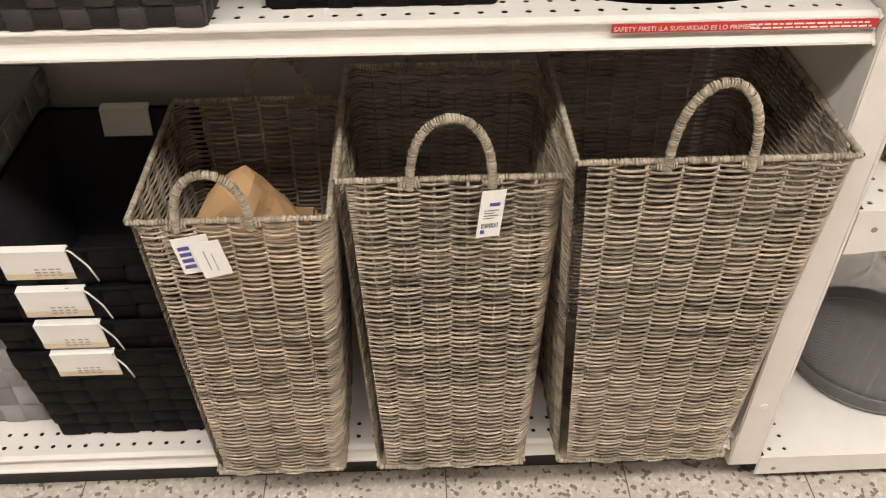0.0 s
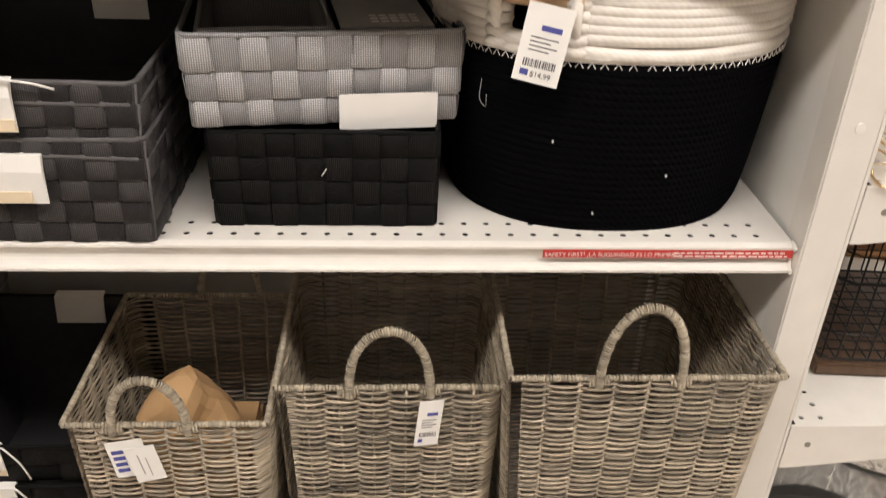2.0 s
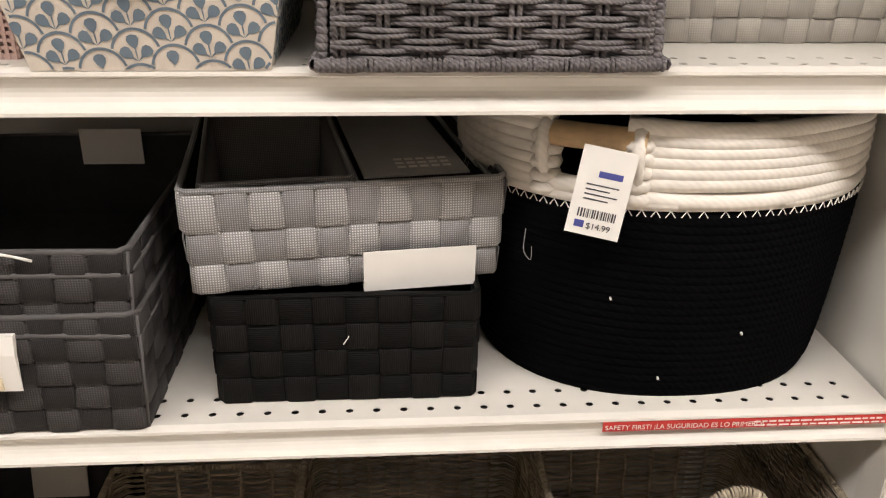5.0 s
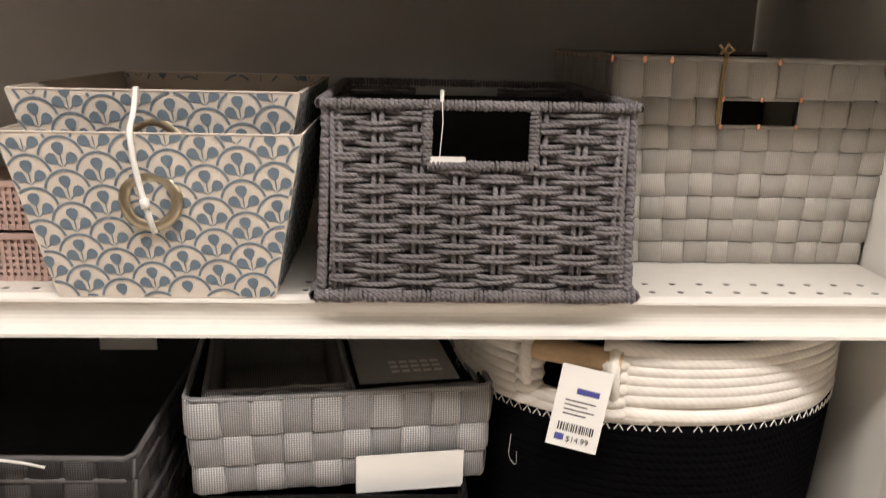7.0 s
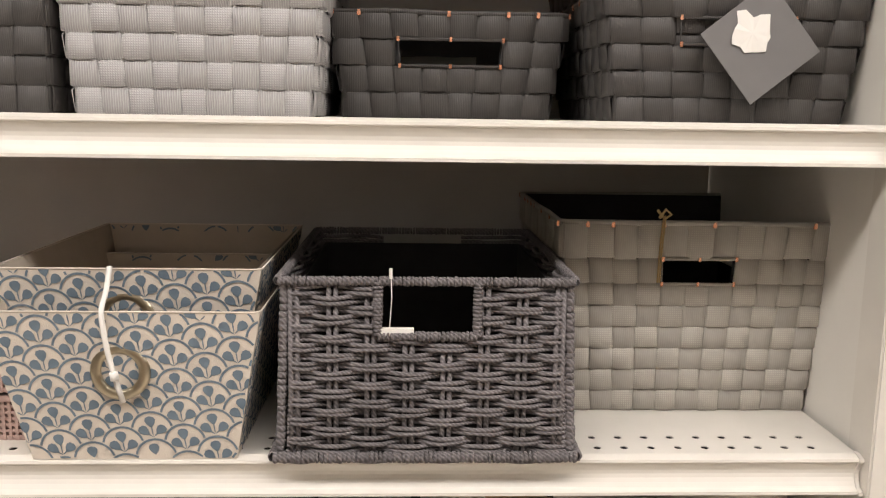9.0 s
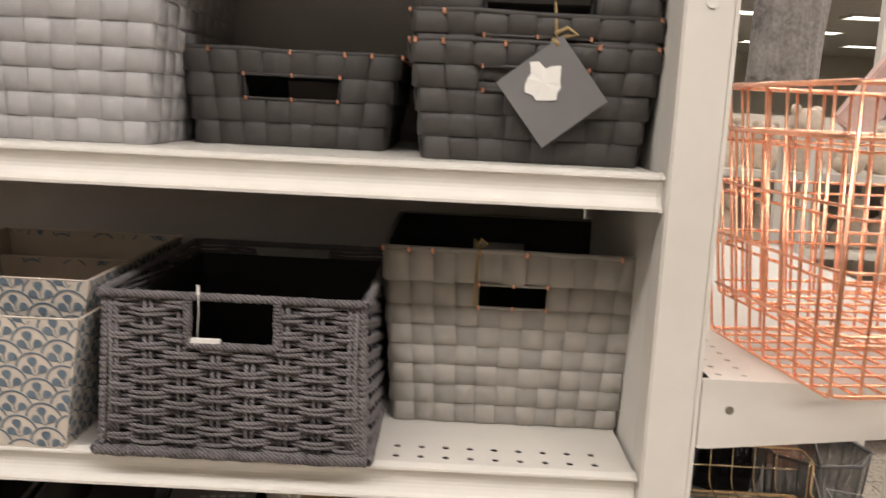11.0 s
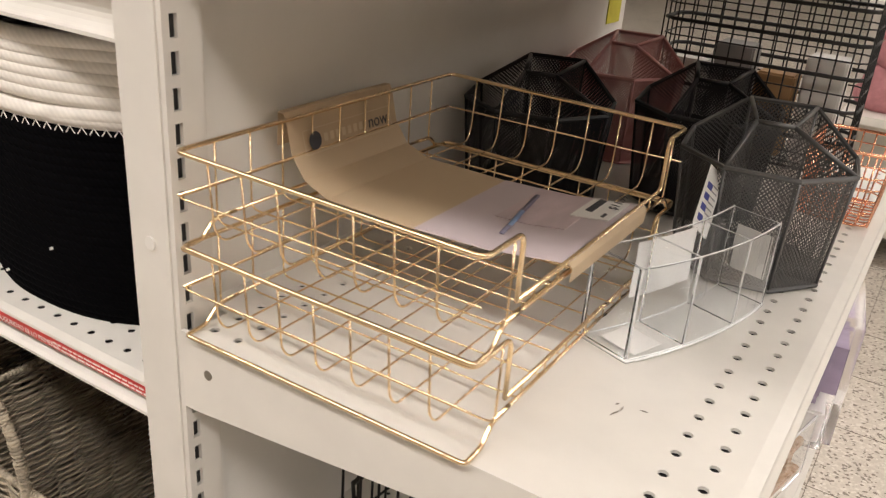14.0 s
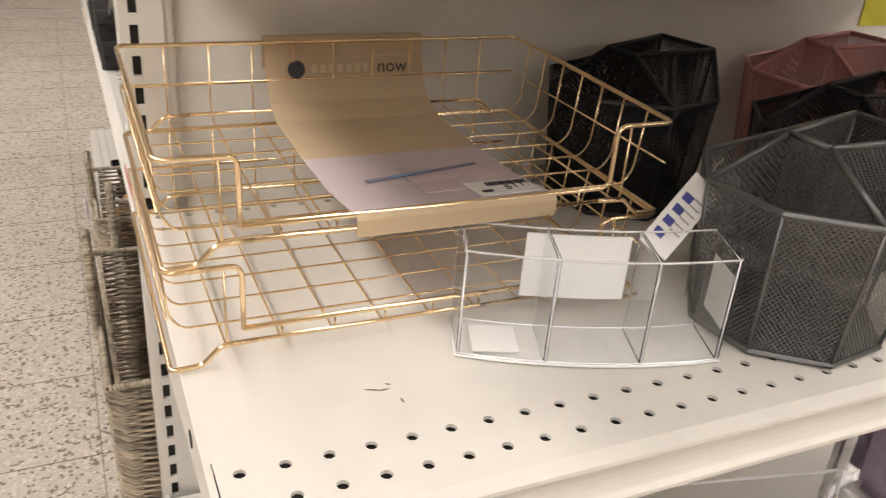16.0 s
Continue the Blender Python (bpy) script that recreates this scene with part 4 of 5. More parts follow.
wrapped(g, [(-a, -c, 0.163), (a, -c, 0.163), (a, c, 0.163), (-a, c, 0.163)], 0.0043, 0.0034, closed=True)
g.out("rim", M_ROPE, rw, True)
a, c = 0.134, 0.158
g = Geo()
wrapped(g, [(-a, -c, 0.006), (a, -c, 0.006), (a, c, 0.006), (-a, c, 0.006)], 0.0054, 0.0040, closed=True)
g.out("foot_braid", M_ROPE, rw, True)
g = Geo()
wrapped(g, [(-0.043, -0.154, 0.163), (-0.043, -0.155, 0.115), (0.043, -0.155, 0.115), (0.043, -0.154, 0.163)], 0.0044, 0.0034)
g.out("handle_frame", M_ROPE, rw, True, "rope-wrapped frame of the handle opening")
for sx in (-1, 1):
    for sy in (-1, 1):
        g = Geo()
        wrapped(g, [(sx * 0.1285, sy * 0.1525, 0.004), (sx * 0.1235, sy * 0.1485, 0.160)], 0.0046, 0.0060)
        g.out("corner_cord", M_ROPE, rw, True)
g = Geo().box(-0.117, 0.117, -0.1445, -0.1435, 0.004, 0.108).box(-0.117, 0.117, 0.140, 0.142, 0.004, 0.15).box(-0.117, -0.115, -0.143, 0.14, 0.004, 0.15).box(0.115, 0.117, -0.143, 0.14, 0.004, 0.15).box(-0.122, 0.122, -0.144, 0.144, 0.003, 0.005)
g.out("lining", M_BLACKLIN, rw)
Geo().box(-0.03, 0.022, 0.1425, 0.1435, 0.11, 0.145).out("care_label", M_GREYCARD, rw)
Geo().box(-0.043, -0.012, -0.157, -0.150, 0.1155, 0.1215).out("tag_card", M_PAPER, rw, label="edge of a white hang tag")
g = Geo()
g.tube([(-0.033, -0.158, 0.122), (-0.031, -0.160, 0.15), (-0.032, -0.158, 0.172)], 0.0004, 5)
g.tube([(-0.032, -0.158, 0.166), (-0.032, -0.158, 0.175)], 0.0016, 5)
g.out("plastic_barb", M_STRING, rw, label="clear plastic tag barb")

tb = thing("taupe_basket", "taupe woven strap basket with hand slot and twine", "storage basket", pose(-0.176, 0.292, S3))
strap_basket(tb, 0.248, 0.27, 0.200, 0.282, 0.30, 8, 11, 11, M_TAUPEH, M_TAUPEV, M_BLACKLIN, hole=(0.364, 0.636, 0.69, 0.82), stitch=M_COPPER, amp=0.0013, jitter=0.9, seed=51, edges=[0, 0.115, 0.23, 0.345, 0.46, 0.575, 0.69, 0.82, 1.0])
g = Geo()
for dx in (0, 0.002):
    g.tube(rounded([(-0.042 + dx, -0.152, 0.14), (-0.042 + dx, -0.155, 0.18), (-0.04 + dx, -0.154, 0.203), (-0.038 + dx, -0.148, 0.207)], 0.01), 0.0009, 5)
g.tube([(-0.043, -0.150, 0.205), (-0.037, -0.151, 0.214), (-0.031, -0.15, 0.209), (-0.037, -0.149, 0.204), (-0.045, -0.15, 0.213)], 0.0016, 5)
g.out("twine_bow", M_TWINE, tb, True, "frayed jute twine bow")


def scallop_print(g, f, width, height, clip, cell=0.0540, step=0.0134, r=0.0176, rise=1.04):
    """Overlapping scales, each an arc over three drop leaves on thin stems, laid just above a wall. f(x, z) gives the point."""
    tilt = Matrix.Rotation(math.radians(3), 2)

    def put(poly):
        p = [tuple(tilt @ Vector(q)) for q in poly]
        kept = [clip(*x) for x in p]
        if sum(abs(a[0] - b[0]) + abs(a[1] - b[1]) < 1e-6 for a, b in zip(p, kept)) * 2 > len(p):
            g.add([f(*x) for x in kept], [tuple(range(len(p)))])

    def drop(cx, cz, ang, L, w):
        c, s = math.cos(ang), math.sin(ang)
        out = []
        for k in range(10):
            t = k / 10 * 2 * math.pi
            u, v = L * (0.5 - 0.5 * math.cos(t)), w * math.sin(t) * math.sin(t / 2)
            out.append((cx + c * u - s * v, cz + s * u + c * v))
        put(out)

    under = ((cell / 2, -step), (-cell / 2, -step), (0.0, -2 * step), (cell / 2, -3 * step), (-cell / 2, -3 * step))
    row = 0
    z = -3 * step
    while z < height + 3 * step:
        x = -width / 2 - cell + (cell / 2 if row % 2 else 0)
        while x < width / 2 + cell:
            n = 26
            for k in range(n):
                a0, a1 = (math.radians(-35 + 250 * q / n) for q in (k, k + 1))
                mid = ((a0 + a1) / 2)
                mx, mz = r * math.cos(mid), r * math.sin(mid)
                if any((mx - ux) ** 2 + (mz - uz / rise) ** 2 < (r * 1.04) ** 2 for ux, uz in under):
                    continue
                put([(x + math.cos(q) * rr, z + rise * math.sin(q) * rr) for q, rr in ((a0, r - 0.001), (a1, r - 0.001), (a1, r + 0.001), (a0, r + 0.001))])
            for a, bx, bz, L, w in ((96, -0.0004, 0.0030, 0.0114, 0.0062), (136, -0.0028, -0.0040, 0.0116, 0.0060), (44, 0.0030, -0.0034, 0.0112, 0.0058)):
                drop(x + bx, z + bz, math.radians(a), L, w)
                drop(x, z - 0.0062, math.atan2(bz + 0.0062, bx), math.hypot(bx, bz + 0.0062) + 0.002, 0.0008)
            x += cell
        z += step
        row += 1


def fabric_bin(label, yoff, z, h, group, ring_z):
    t = thing("fabric_bin", label, "fabric bin", pose(-0.709, yoff, z), group)
    wb, wt, db, dt = 0.178, 0.232, 0.24, 0.29
    g = Geo()
    fs = sides(wb, db, h, wt, dt)
    for k in range(4):
        f = fs[k]
        g.add([f(0, 0), f(1, 0), f(1, 1), f(0, 1)], [(0, 1, 2, 3)])
    g.box(-wb / 2, wb / 2, -db / 2, db / 2, -0.0005, 0.002)
    g.out("body", M_LINEN, t, label="natural linen body")
    g = Geo()
    for k in range(4):
        f = fs[k]
        g.add([f(0, 0.03, -0.004), f(1, 0.03, -0.004), f(1, 1, -0.004), f(0, 1, -0.004)], [(3, 2, 1, 0)])
    g.weld().out("liner", M_LINENIN, t)
    g = Geo()
    path = [fs[k](s, 1.0, 0.0) for k in range(4) for s in (0.02, 0.5, 0.98)]
    g.tube(path, 0.0008, 6, True)
    g.out("rim", M_LINEN, t, True)
    g = Geo()
    slope = (dt - db) / 2 / h

    def half_w(zz):
        return (wb + (wt - wb) * zz / h) / 2

    scallop_print(g, lambda x, zz: (x, -db / 2 - slope * zz - 0.0006, zz), wt, h, lambda x, zz: (max(-half_w(zz), min(half_w(zz), x)), max(0.0005, min(h - 0.001, zz))))
    g.out("printed_pattern", M_BLUEPRINT, t, label="slate blue scalloped floral print")
    g = Geo()
    sx = (wt - wb) / 2 / h
    scallop_print(g, lambda y, zz: (wb / 2 + sx * zz + 0.0006, y, zz), dt, h, lambda y, zz: (max(-db / 2 - slope * zz, min(db / 2 + slope * zz, y)), max(0.0005, min(h - 0.001, zz))))
    scallop_print(g, lambda x, zz: (x, db / 2 + slope * zz - 0.0048, zz), wt, h, lambda x, zz: (max(0.005 - half_w(zz), min(half_w(zz) - 0.005, x)), max(h - 0.008, min(h - 0.001, zz))))
    g.out("printed_pattern", M_BLUEPRINT, t)
    for sy in (-1, 1):
        p = Vector((-0.004, sy * (db / 2 + slope * ring_z + 0.001), ring_z))
        g = Geo()
        section = ((0.0160, 0.0), (0.0162, 0.0022), (0.0178, 0.0034), (0.0205, 0.0036), (0.0235, 0.0028), (0.0252, 0.0010), (0.0254, 0.0))
        n, m = 36, len(section)
        vs = [p + Vector((q * math.cos(2 * math.pi * k / n), sy * o, q * math.sin(2 * math.pi * k / n))) for k in range(n) for q, o in section]
        g.add(vs, [(k * m + i, k * m + i + 1, ((k + 1) % n) * m + i + 1, ((k + 1) % n) * m + i) for k in range(n) for i in range(m - 1)])
        g.out("grommet", M_BRASS, t, True, "antique brass grommet ring")
    return t


fabric_bin("linen fabric bin with slate blue scalloped print and brass grommet", 0.152, S3, 0.139, "nested fabric bins", 0.085)
t = fabric_bin("linen fabric bin with blue print nested in another", 0.199, S3 + 0.040, 0.128, "nested fabric bins", 0.083)
t.matrix_basis = pose(-0.713, 0.186, S3 + 0.041)
t = thing("tag_strap", "white plastic strap tied round two grommets", "tie strap", pose(-0.713, 0.018, S3))
g = Geo()
g.tube(rounded([(-0.012, 0.018, 0.172), (-0.011, 0.004, 0.152), (-0.010, -0.0145, 0.141), (-0.007, -0.0135, 0.11), (-0.002, -0.0125, 0.085), (0.004, -0.0105, 0.060)], 0.02), 0.0024, 6, flat=0.35)
g.tube([(-0.002, -0.0135, 0.088), (-0.001, -0.0135, 0.081)], 0.0038, 8)
g.out("strap", M_STRING, t, True)

for i in range(2):
    t = thing("pink_tray", "dusty pink perforated plastic tray in a stack", "plastic tray", pose(-0.985, 0.24, S3 + i * 0.046), "pink trays")
    g = Geo().box(-0.16, 0.160, -0.165, 0.155, 0, 0.003).box(-0.165, 0.165, -0.168, -0.164, 0.038, 0.043).box(0.161, 0.166, -0.168, 0.158, 0.038, 0.043)
    g.out("base", M_PINK, t)
    g = Geo()
    for k in range(56):
        x = -0.16 + k * 0.0058
        g.box(x, x + 0.0028, -0.166, -0.163, 0.0, 0.04)
    for k in range(7):
        g.box(-0.16, 0.164, -0.1655, -0.1635, 0.002 + k * 0.0058, 0.0048 + k * 0.0058)
        g.box(0.160, 0.1625, -0.164, 0.155, 0.002 + k * 0.0058, 0.0048 + k * 0.0058)
    for k in range(55):
        y = -0.164 + k * 0.0058
        g.box(0.1605, 0.163, y, y + 0.0028, 0.0, 0.04)
    g.out("lattice_wall", M_PINK, t, label="pierced lattice wall")
    Geo().box(-0.16, 0.158, -0.158, -0.156, 0.003, 0.038).out("inner_wall", M_PINK, t)

# ---- fourth shelf ----
t = thing("light_grey_basket", "tall light grey woven strap basket on upper shelf", "storage basket", pose(-0.664, 0.235, S4))
strap_basket(t, 0.206, 0.27, 0.24, 0.256, 0.30, 10, 9, 9, M_LGH, M_LGV, M_BLACKLIN, amp=0.0014, jitter=0.7, seed=61)
t = thing("charcoal_basket", "charcoal woven strap basket with hand slot", "storage basket", pose(-0.431, 0.315, S4))
strap_basket(t, 0.202, 0.25, 0.104, 0.238, 0.27, 4, 8, 8, M_CHH, M_CHV, M_BLACKLIN, hole=(0.28, 0.74, 0.50, 0.75), stitch=M_COPPER, amp=0.0015, jitter=0.8, seed=62)
for i, (z, top) in enumerate(((S4, 1.582), (1.500, 1.610), (1.540, 1.652))):
    t = thing("charcoal_basket", "charcoal strap basket with copper wire tips in a stack", "storage basket", pose(-0.172, 0.24, z), "stacked charcoal baskets")
    strap_basket(t, 0.210, 0.27, top - z, 0.246, 0.295, 5, 8, 9, M_CHH, M_CHV, M_BLACKLIN, hole=(0.28, 0.72, 0.60, 0.80), stitch=M_COPPER, amp=0.0015, jitter=0.8, seed=63 + i)
t = thing("hang_tag", "square dark grey hang tag with torn white sticker", "hang tag", pose(-0.156, 0.078, 1.536, -4, 0, 0))
ob = Geo().box(-0.039, 0.039, -0.0005, 0.0005, -0.039, 0.039).out("card", M_GREYCARD, t)
ob.matrix_basis = pose(0, 0, 0, 0, 52, 0)
g = Geo()
rnd = random.Random(9)
ring = []
for k in range(18):
    q = 2 * math.pi * k / 18
    rr = 0.019 * (1 + rnd.uniform(-0.22, 0.22)) / max(abs(math.cos(q)), abs(math.sin(q)))
    ring.append((0.9 * rr * math.cos(q), -0.0012 - rnd.uniform(0, 0.0012), 0.9 * rr * math.sin(q)))
g.add([(0, -0.0025, 0)] + ring, [(0, 1 + (k + 1) % 18, 1 + k) for k in range(18)])
ob = g.out("torn_sticker", M_PAPER, t, label="torn white paper sticker")
ob.matrix_basis = pose(-0.008, 0, 0.008, 0, 12, 0)
g = Geo()
g.tube([(0.002, 0.002, 0.05), (0.0, 0.012, 0.085), (-0.002, 0.014, 0.12)], 0.0016, 5)
g.tube([(0.0, 0.004, 0.056), (0.012, 0.002, 0.062), (0.022, 0.002, 0.056), (0.012, 0.003, 0.054), (0.0, 0.003, 0.05)], 0.0018, 5)
g.tube([(-0.002, 0.003, 0.05), (0.004, 0.0, 0.045)], 0.003, 6)
g.out("twine", M_TWINE, t, True, "knotted jute twine")
t = thing("charcoal_basket", "charcoal woven strap basket beside light grey basket", "storage basket", pose(-0.925, 0.25, S4))
strap_basket(t, 0.25, 0.27, 0.18, 0.27, 0.30, 7, 9, 9, M_CHH, M_CHV, M_BLACKLIN, amp=0.0015, jitter=0.6, seed=70)


# ---- end cap, main shelf: gold letter trays ----
def wire(name, path, r, material, parent, round_r=0.006, closed=False, label=""):
    g = Geo()
    g.tube(rounded(path, round_r) if round_r else path, r, 7, closed)
    return g.out(name, material, parent, True, label)


def gold_tray(z, label):
    """Wire letter tray, open front with a dropped lip; x towards the front, y along it."""
    t = thing("letter_tray", label, "letter tray", pose(0.013, 0.015, z), "stacked gold letter trays")
    D, W, H, LOW = 0.249, 0.360, 0.060, 0.014
    wire("rim_wire", [(D, 0.047, LOW), (D, 0.047, H), (D, 0.0, H), (0.0, 0.0, H + 0.004), (0.0, W, H + 0.004), (D, W, H), (D, W - 0.047, H), (D, W - 0.047, LOW), (D, 0.047, LOW)], 0.0019, M_GOLD, t, 0.008, label="thick polished gold rim wire")
    wire("base_wire", [(D, 0.035, 0.004), (D, W - 0.035, 0.004)], 0.0015, M_GOLD, t)
    wire("base_wire", [(0.0, 0.035, 0.004), (0.0, W - 0.035, 0.004)], 0.0015, M_GOLD, t)
    for y in (0.0, W):
        s = 1 if y == 0 else -1
        wire("foot_wire", [(D, y + s * 0.055, 0.004), (D, y + s * 0.032, 0.003), (D, y + s * 0.020, -0.009), (D, y, -0.010), (0.0, y, -0.010), (0.0, y + s * 0.020, -0.009), (0.0, y + s * 0.032, 0.003), (0.0, y + s * 0.055, 0.004)], 0.0018, M_GOLD, t, 0.004, label="bent gold stacking foot")
        wire("side_wire", [(D, y, H * 0.48), (0.0, y, H * 0.5), (0.0, y + s * 0.12, H * 0.5)], 0.00085, M_GOLD, t)
    n = 10
    for k in range(1, n):
        y = W * k / n
        path = [(0.0, y, H + 0.004), (0.0, y, 0.0), (D, y, 0.0), (D, y, LOW if 0.05 < y < W - 0.05 else H)]
        wire("grid_wire", path, 0.00085, M_GOLD, t, 0.008)
    for k in range(1, 8):
        x = D * k / 8
        wire("grid_wire", [(x, 0.0, H + 0.004 * (1 - x / D)), (x, 0.004, 0.012), (x, 0.012, 0.0012), (x, W - 0.012, 0.0012), (x, W - 0.004, 0.012), (x, W, H + 0.004 * (1 - x / D))], 0.00085, M_GOLD, t, 0.008)
    wire("grid_wire", [(0.0, 0.0, H * 0.52), (0.0, W, H * 0.52)], 0.00085, M_GOLD, t, 0)
    return t


gold_tray(E1 + 0.0125, "gold wire letter tray standing on white shelf")
ut = gold_tray(E1 + 0.085, "gold wire letter tray stacked on another with card sleeve")

sl = thing("card_sleeve", "tan and lilac folded product card draped in gold tray", "product card", pose(0.0, 0.135, E1 + 0.083))
prof = [(-0.004, 0.040), (-0.003, 0.0685), (0.003, 0.0685), (0.006, 0.060), (0.012, 0.035), (0.026, 0.016), (0.05, 0.0065), (0.135, 0.0052)]
th = 0.0009


def sheet(name, pts, y0, y1, material, label=""):
    g = Geo()
    n = len(pts)
    vs = []
    for x, z in pts:
        vs += [(x, y0, z), (x, y1, z)]
    for x, z in pts:
        vs += [(x, y0, z - th), (x, y1, z - th)]
    fs = [(2 * i, 2 * i + 2, 2 * i + 3, 2 * i + 1) for i in range(n - 1)] + [(2 * n + 2 * i + 1, 2 * n + 2 * i + 3, 2 * n + 2 * i + 2, 2 * n + 2 * i) for i in range(n - 1)]
    fs += [(0, 1, 2 * n + 1, 2 * n), (2 * n - 2, 4 * n - 2, 4 * n - 1, 2 * n - 1)]
    fs += [(2 * i, 2 * n + 2 * i, 2 * n + 2 * i + 2, 2 * i + 2) for i in range(n - 1)] + [(2 * i + 1, 2 * i + 3, 2 * n + 2 * i + 3, 2 * n + 2 * i + 1) for i in range(n - 1)]
    g.add(vs, fs)
    return g.out(name, material, sl, label=label)


sheet("tan_panel", prof, 0.0, 0.147, M_TAN, "plain tan upper panel")
sheet("photo_panel", [(0.135, 0.0056), (0.20, 0.0075), (0.264, 0.0165)], 0.0, 0.147, M_LILAC, "lilac photo panel")
sheet("front_fold", [(0.264, 0.0165), (0.267, 0.013), (0.266, 0.002)], 0.0, 0.147, M_TAN)
sheet("photo_print", [(0.172, 0.0072), (0.20, 0.0083), (0.232, 0.0128)], 0.062, 0.1465, M_MAUVE, "blurred mauve photo of a pen")
g = Geo()
g.tube([(0.1925, 0.048, 0.0094), (0.186, 0.082, 0.0093)], 0.0022, 6, flat=0.3)
g.out("printed_pen_grip", mat("pale_blue_print", (0.25, 0.36, 0.58), 0.45), sl, True)
g = Geo()
g.tube([(0.195, 0.03, 0.0088), (0.178, 0.125, 0.0085)], 0.0022, 6, flat=0.3)
g.out("printed_pen", mat("grey_violet_print", (0.25, 0.23, 0.31), 0.45), sl, True)
sheet("price_sticker", [(0.222, 0.0124), (0.254, 0.0163)], 0.094, 0.142, M_PAPER, "white price sticker reading $11.99")
text("$11.99", 0.0105, M_DARKINK, sl, pose(0.252, 0.114, 0.0180, 0, -7, 90), "price")
g = Geo()
for k in range(14):
    g.box(0.229, 0.235, 0.108 + k * 0.0023, 0.1088 + k * 0.0023 + 0.0003 * (k % 3), 0.0138, 0.0148)
g.box(0.246, 0.2485, 0.098, 0.106, 0.0158, 0.0166)
g.out("bar_code", M_DARKINK, sl)
# printed heading on the upright part of the card
def on_card(y, z):
    return pose(0.0068 + (0.070 - z) * 0.17 + max(0.0, 0.040 - z) * 0.3, y, z, 78, 0, 90)


g = Geo()
for z0, z1, y0, y1 in ((0.051, 0.0515, 0.014, 0.135), (0.0315, 0.0320, 0.014, 0.135), (0.0315, 0.0515, 0.014, 0.0146), (0.0315, 0.0515, 0.1344, 0.135), (0.033, 0.050, 0.098, 0.0986)):
    x0, x1 = (0.0068 + (0.070 - q) * 0.17 + max(0.0, 0.040 - q) * 0.3 for q in (z0, z1))
    g.add([(x0 + 0.0004, y0, z0), (x0 + 0.0004, y1, z0), (x1 + 0.0004, y1, z1), (x1 + 0.0004, y0, z1)], [(0, 1, 2, 3)])
g.out("printed_border", M_TANLIGHT, sl)
g = Geo()
c = on_card(0.026, 0.0415)
g.add([c @ Vector((0.0078 * math.cos(2 * math.pi * k / 20), 0.0078 * math.sin(2 * math.pi * k / 20), 0.0034)) for k in range(20)], [tuple(range(20))])
g.out("round_mark", M_DARKINK, sl, label="dark round printed mark")
g = Geo()
for k in range(7):
    q = on_card(0.040 + k * 0.008, 0.038)
    g.add([q @ Vector(p) for p in ((0, 0, 0.0005), (0.005, 0, 0.0005), (0.005, 0.007, 0.0005), (0, 0.007, 0.0005))], [(0, 1, 2, 3)])
g.out("pale_lettering", M_TANLIGHT, sl)
text("now", 0.0165, M_DARKINK, sl, on_card(0.101, 0.037) @ pose(0, 0, 0.0006))

# clear acrylic divided organiser
ac = thing("acrylic_organizer", "clear acrylic three-compartment desk organiser", "desk organiser", pose(0.305, 0.294, E1 + 0.0005, 0, 0, -19.5))
L, B, HH, TH = 0.093, 0.025, 0.081, 0.0028


def bow(y):
    return 0.010 * (1 - (y / L) ** 2)


def curved_wall(off, name):
    g = Geo()
    n = 10
    out = [(off + bow(-L + 2 * L * k / n), -L + 2 * L * k / n) for k in range(n + 1)]
    inn = [(x - TH, y) for x, y in out][::-1]
    g.prism(out + inn, 2, TH, HH)
    ob = g.out(name, M_ACRYLIC, ac)
    ob.visible_shadow = False


curved_wall(B, "front_wall")
curved_wall(-B + TH, "back_wall")
for y in (-L, -L * 0.36, L * 0.36, L - TH):
    ob = Geo().box(-B + TH + bow(y) + 0.0002, B - TH + bow(y) - 0.0002, y, y + TH, TH, HH).out("divider" if abs(y) < L * 0.5 else "end_wall", M_ACRYLIC, ac)
    ob.visible_shadow = False
g = Geo()
out = [(B + bow(-L + 2 * L * k / 10), -L + 2 * L * k / 10) for k in range(11)]
g.prism(out + [(x - 2 * B + 0.0, y) for x, y in out][::-1], 2, 0.0, TH - 0.0002)
ob = g.out("base", M_ACRYLIC, ac)
ob.visible_shadow = False
# white tubes added along the edges as painted glints
g = Geo()
g.tube([(x + 0.0004, y, 0.0017) for x, y in out] + [(x - 2 * B - 0.0004, y, 0.0017) for x, y in out][::-1], 0.0011, 6, True)
g.out("edge_glint", M_EDGEGLINT, ac, True)
for off in (B - TH / 2, -B + TH / 2):
    for z in (HH, TH):
        g = Geo()
        g.tube([(off + bow(-L + 2 * L * k / 10), -L + 2 * L * k / 10, z) for k in range(11)], 0.0008, 5)
        g.out("edge_glint", M_EDGEGLINT, ac, True)
for y in (-L + TH / 2, -L * 0.36 + TH / 2, L * 0.36 + TH / 2, L - TH / 2):
    g = Geo()
    g.tube([(-B + TH / 2 + bow(y), y, TH), (-B + TH / 2 + bow(y), y, HH), (B - TH / 2 + bow(y), y, HH), (B - TH / 2 + bow(y), y, TH)], 0.0008, 5)
    g.out("edge_glint", M_EDGEGLINT, ac, True)
g = Geo()
n = 4
pts = [(-B + bow(y) - 0.0012, y) for y in (-0.045 + 0.075 * k / n for k in range(n + 1))]
g.prism(pts + [(x - 0.0005, y) for x, y in pts][::-1], 2, 0.026, 0.076)
g.out("paper_label", M_PAPER, ac, label="blank white paper label")
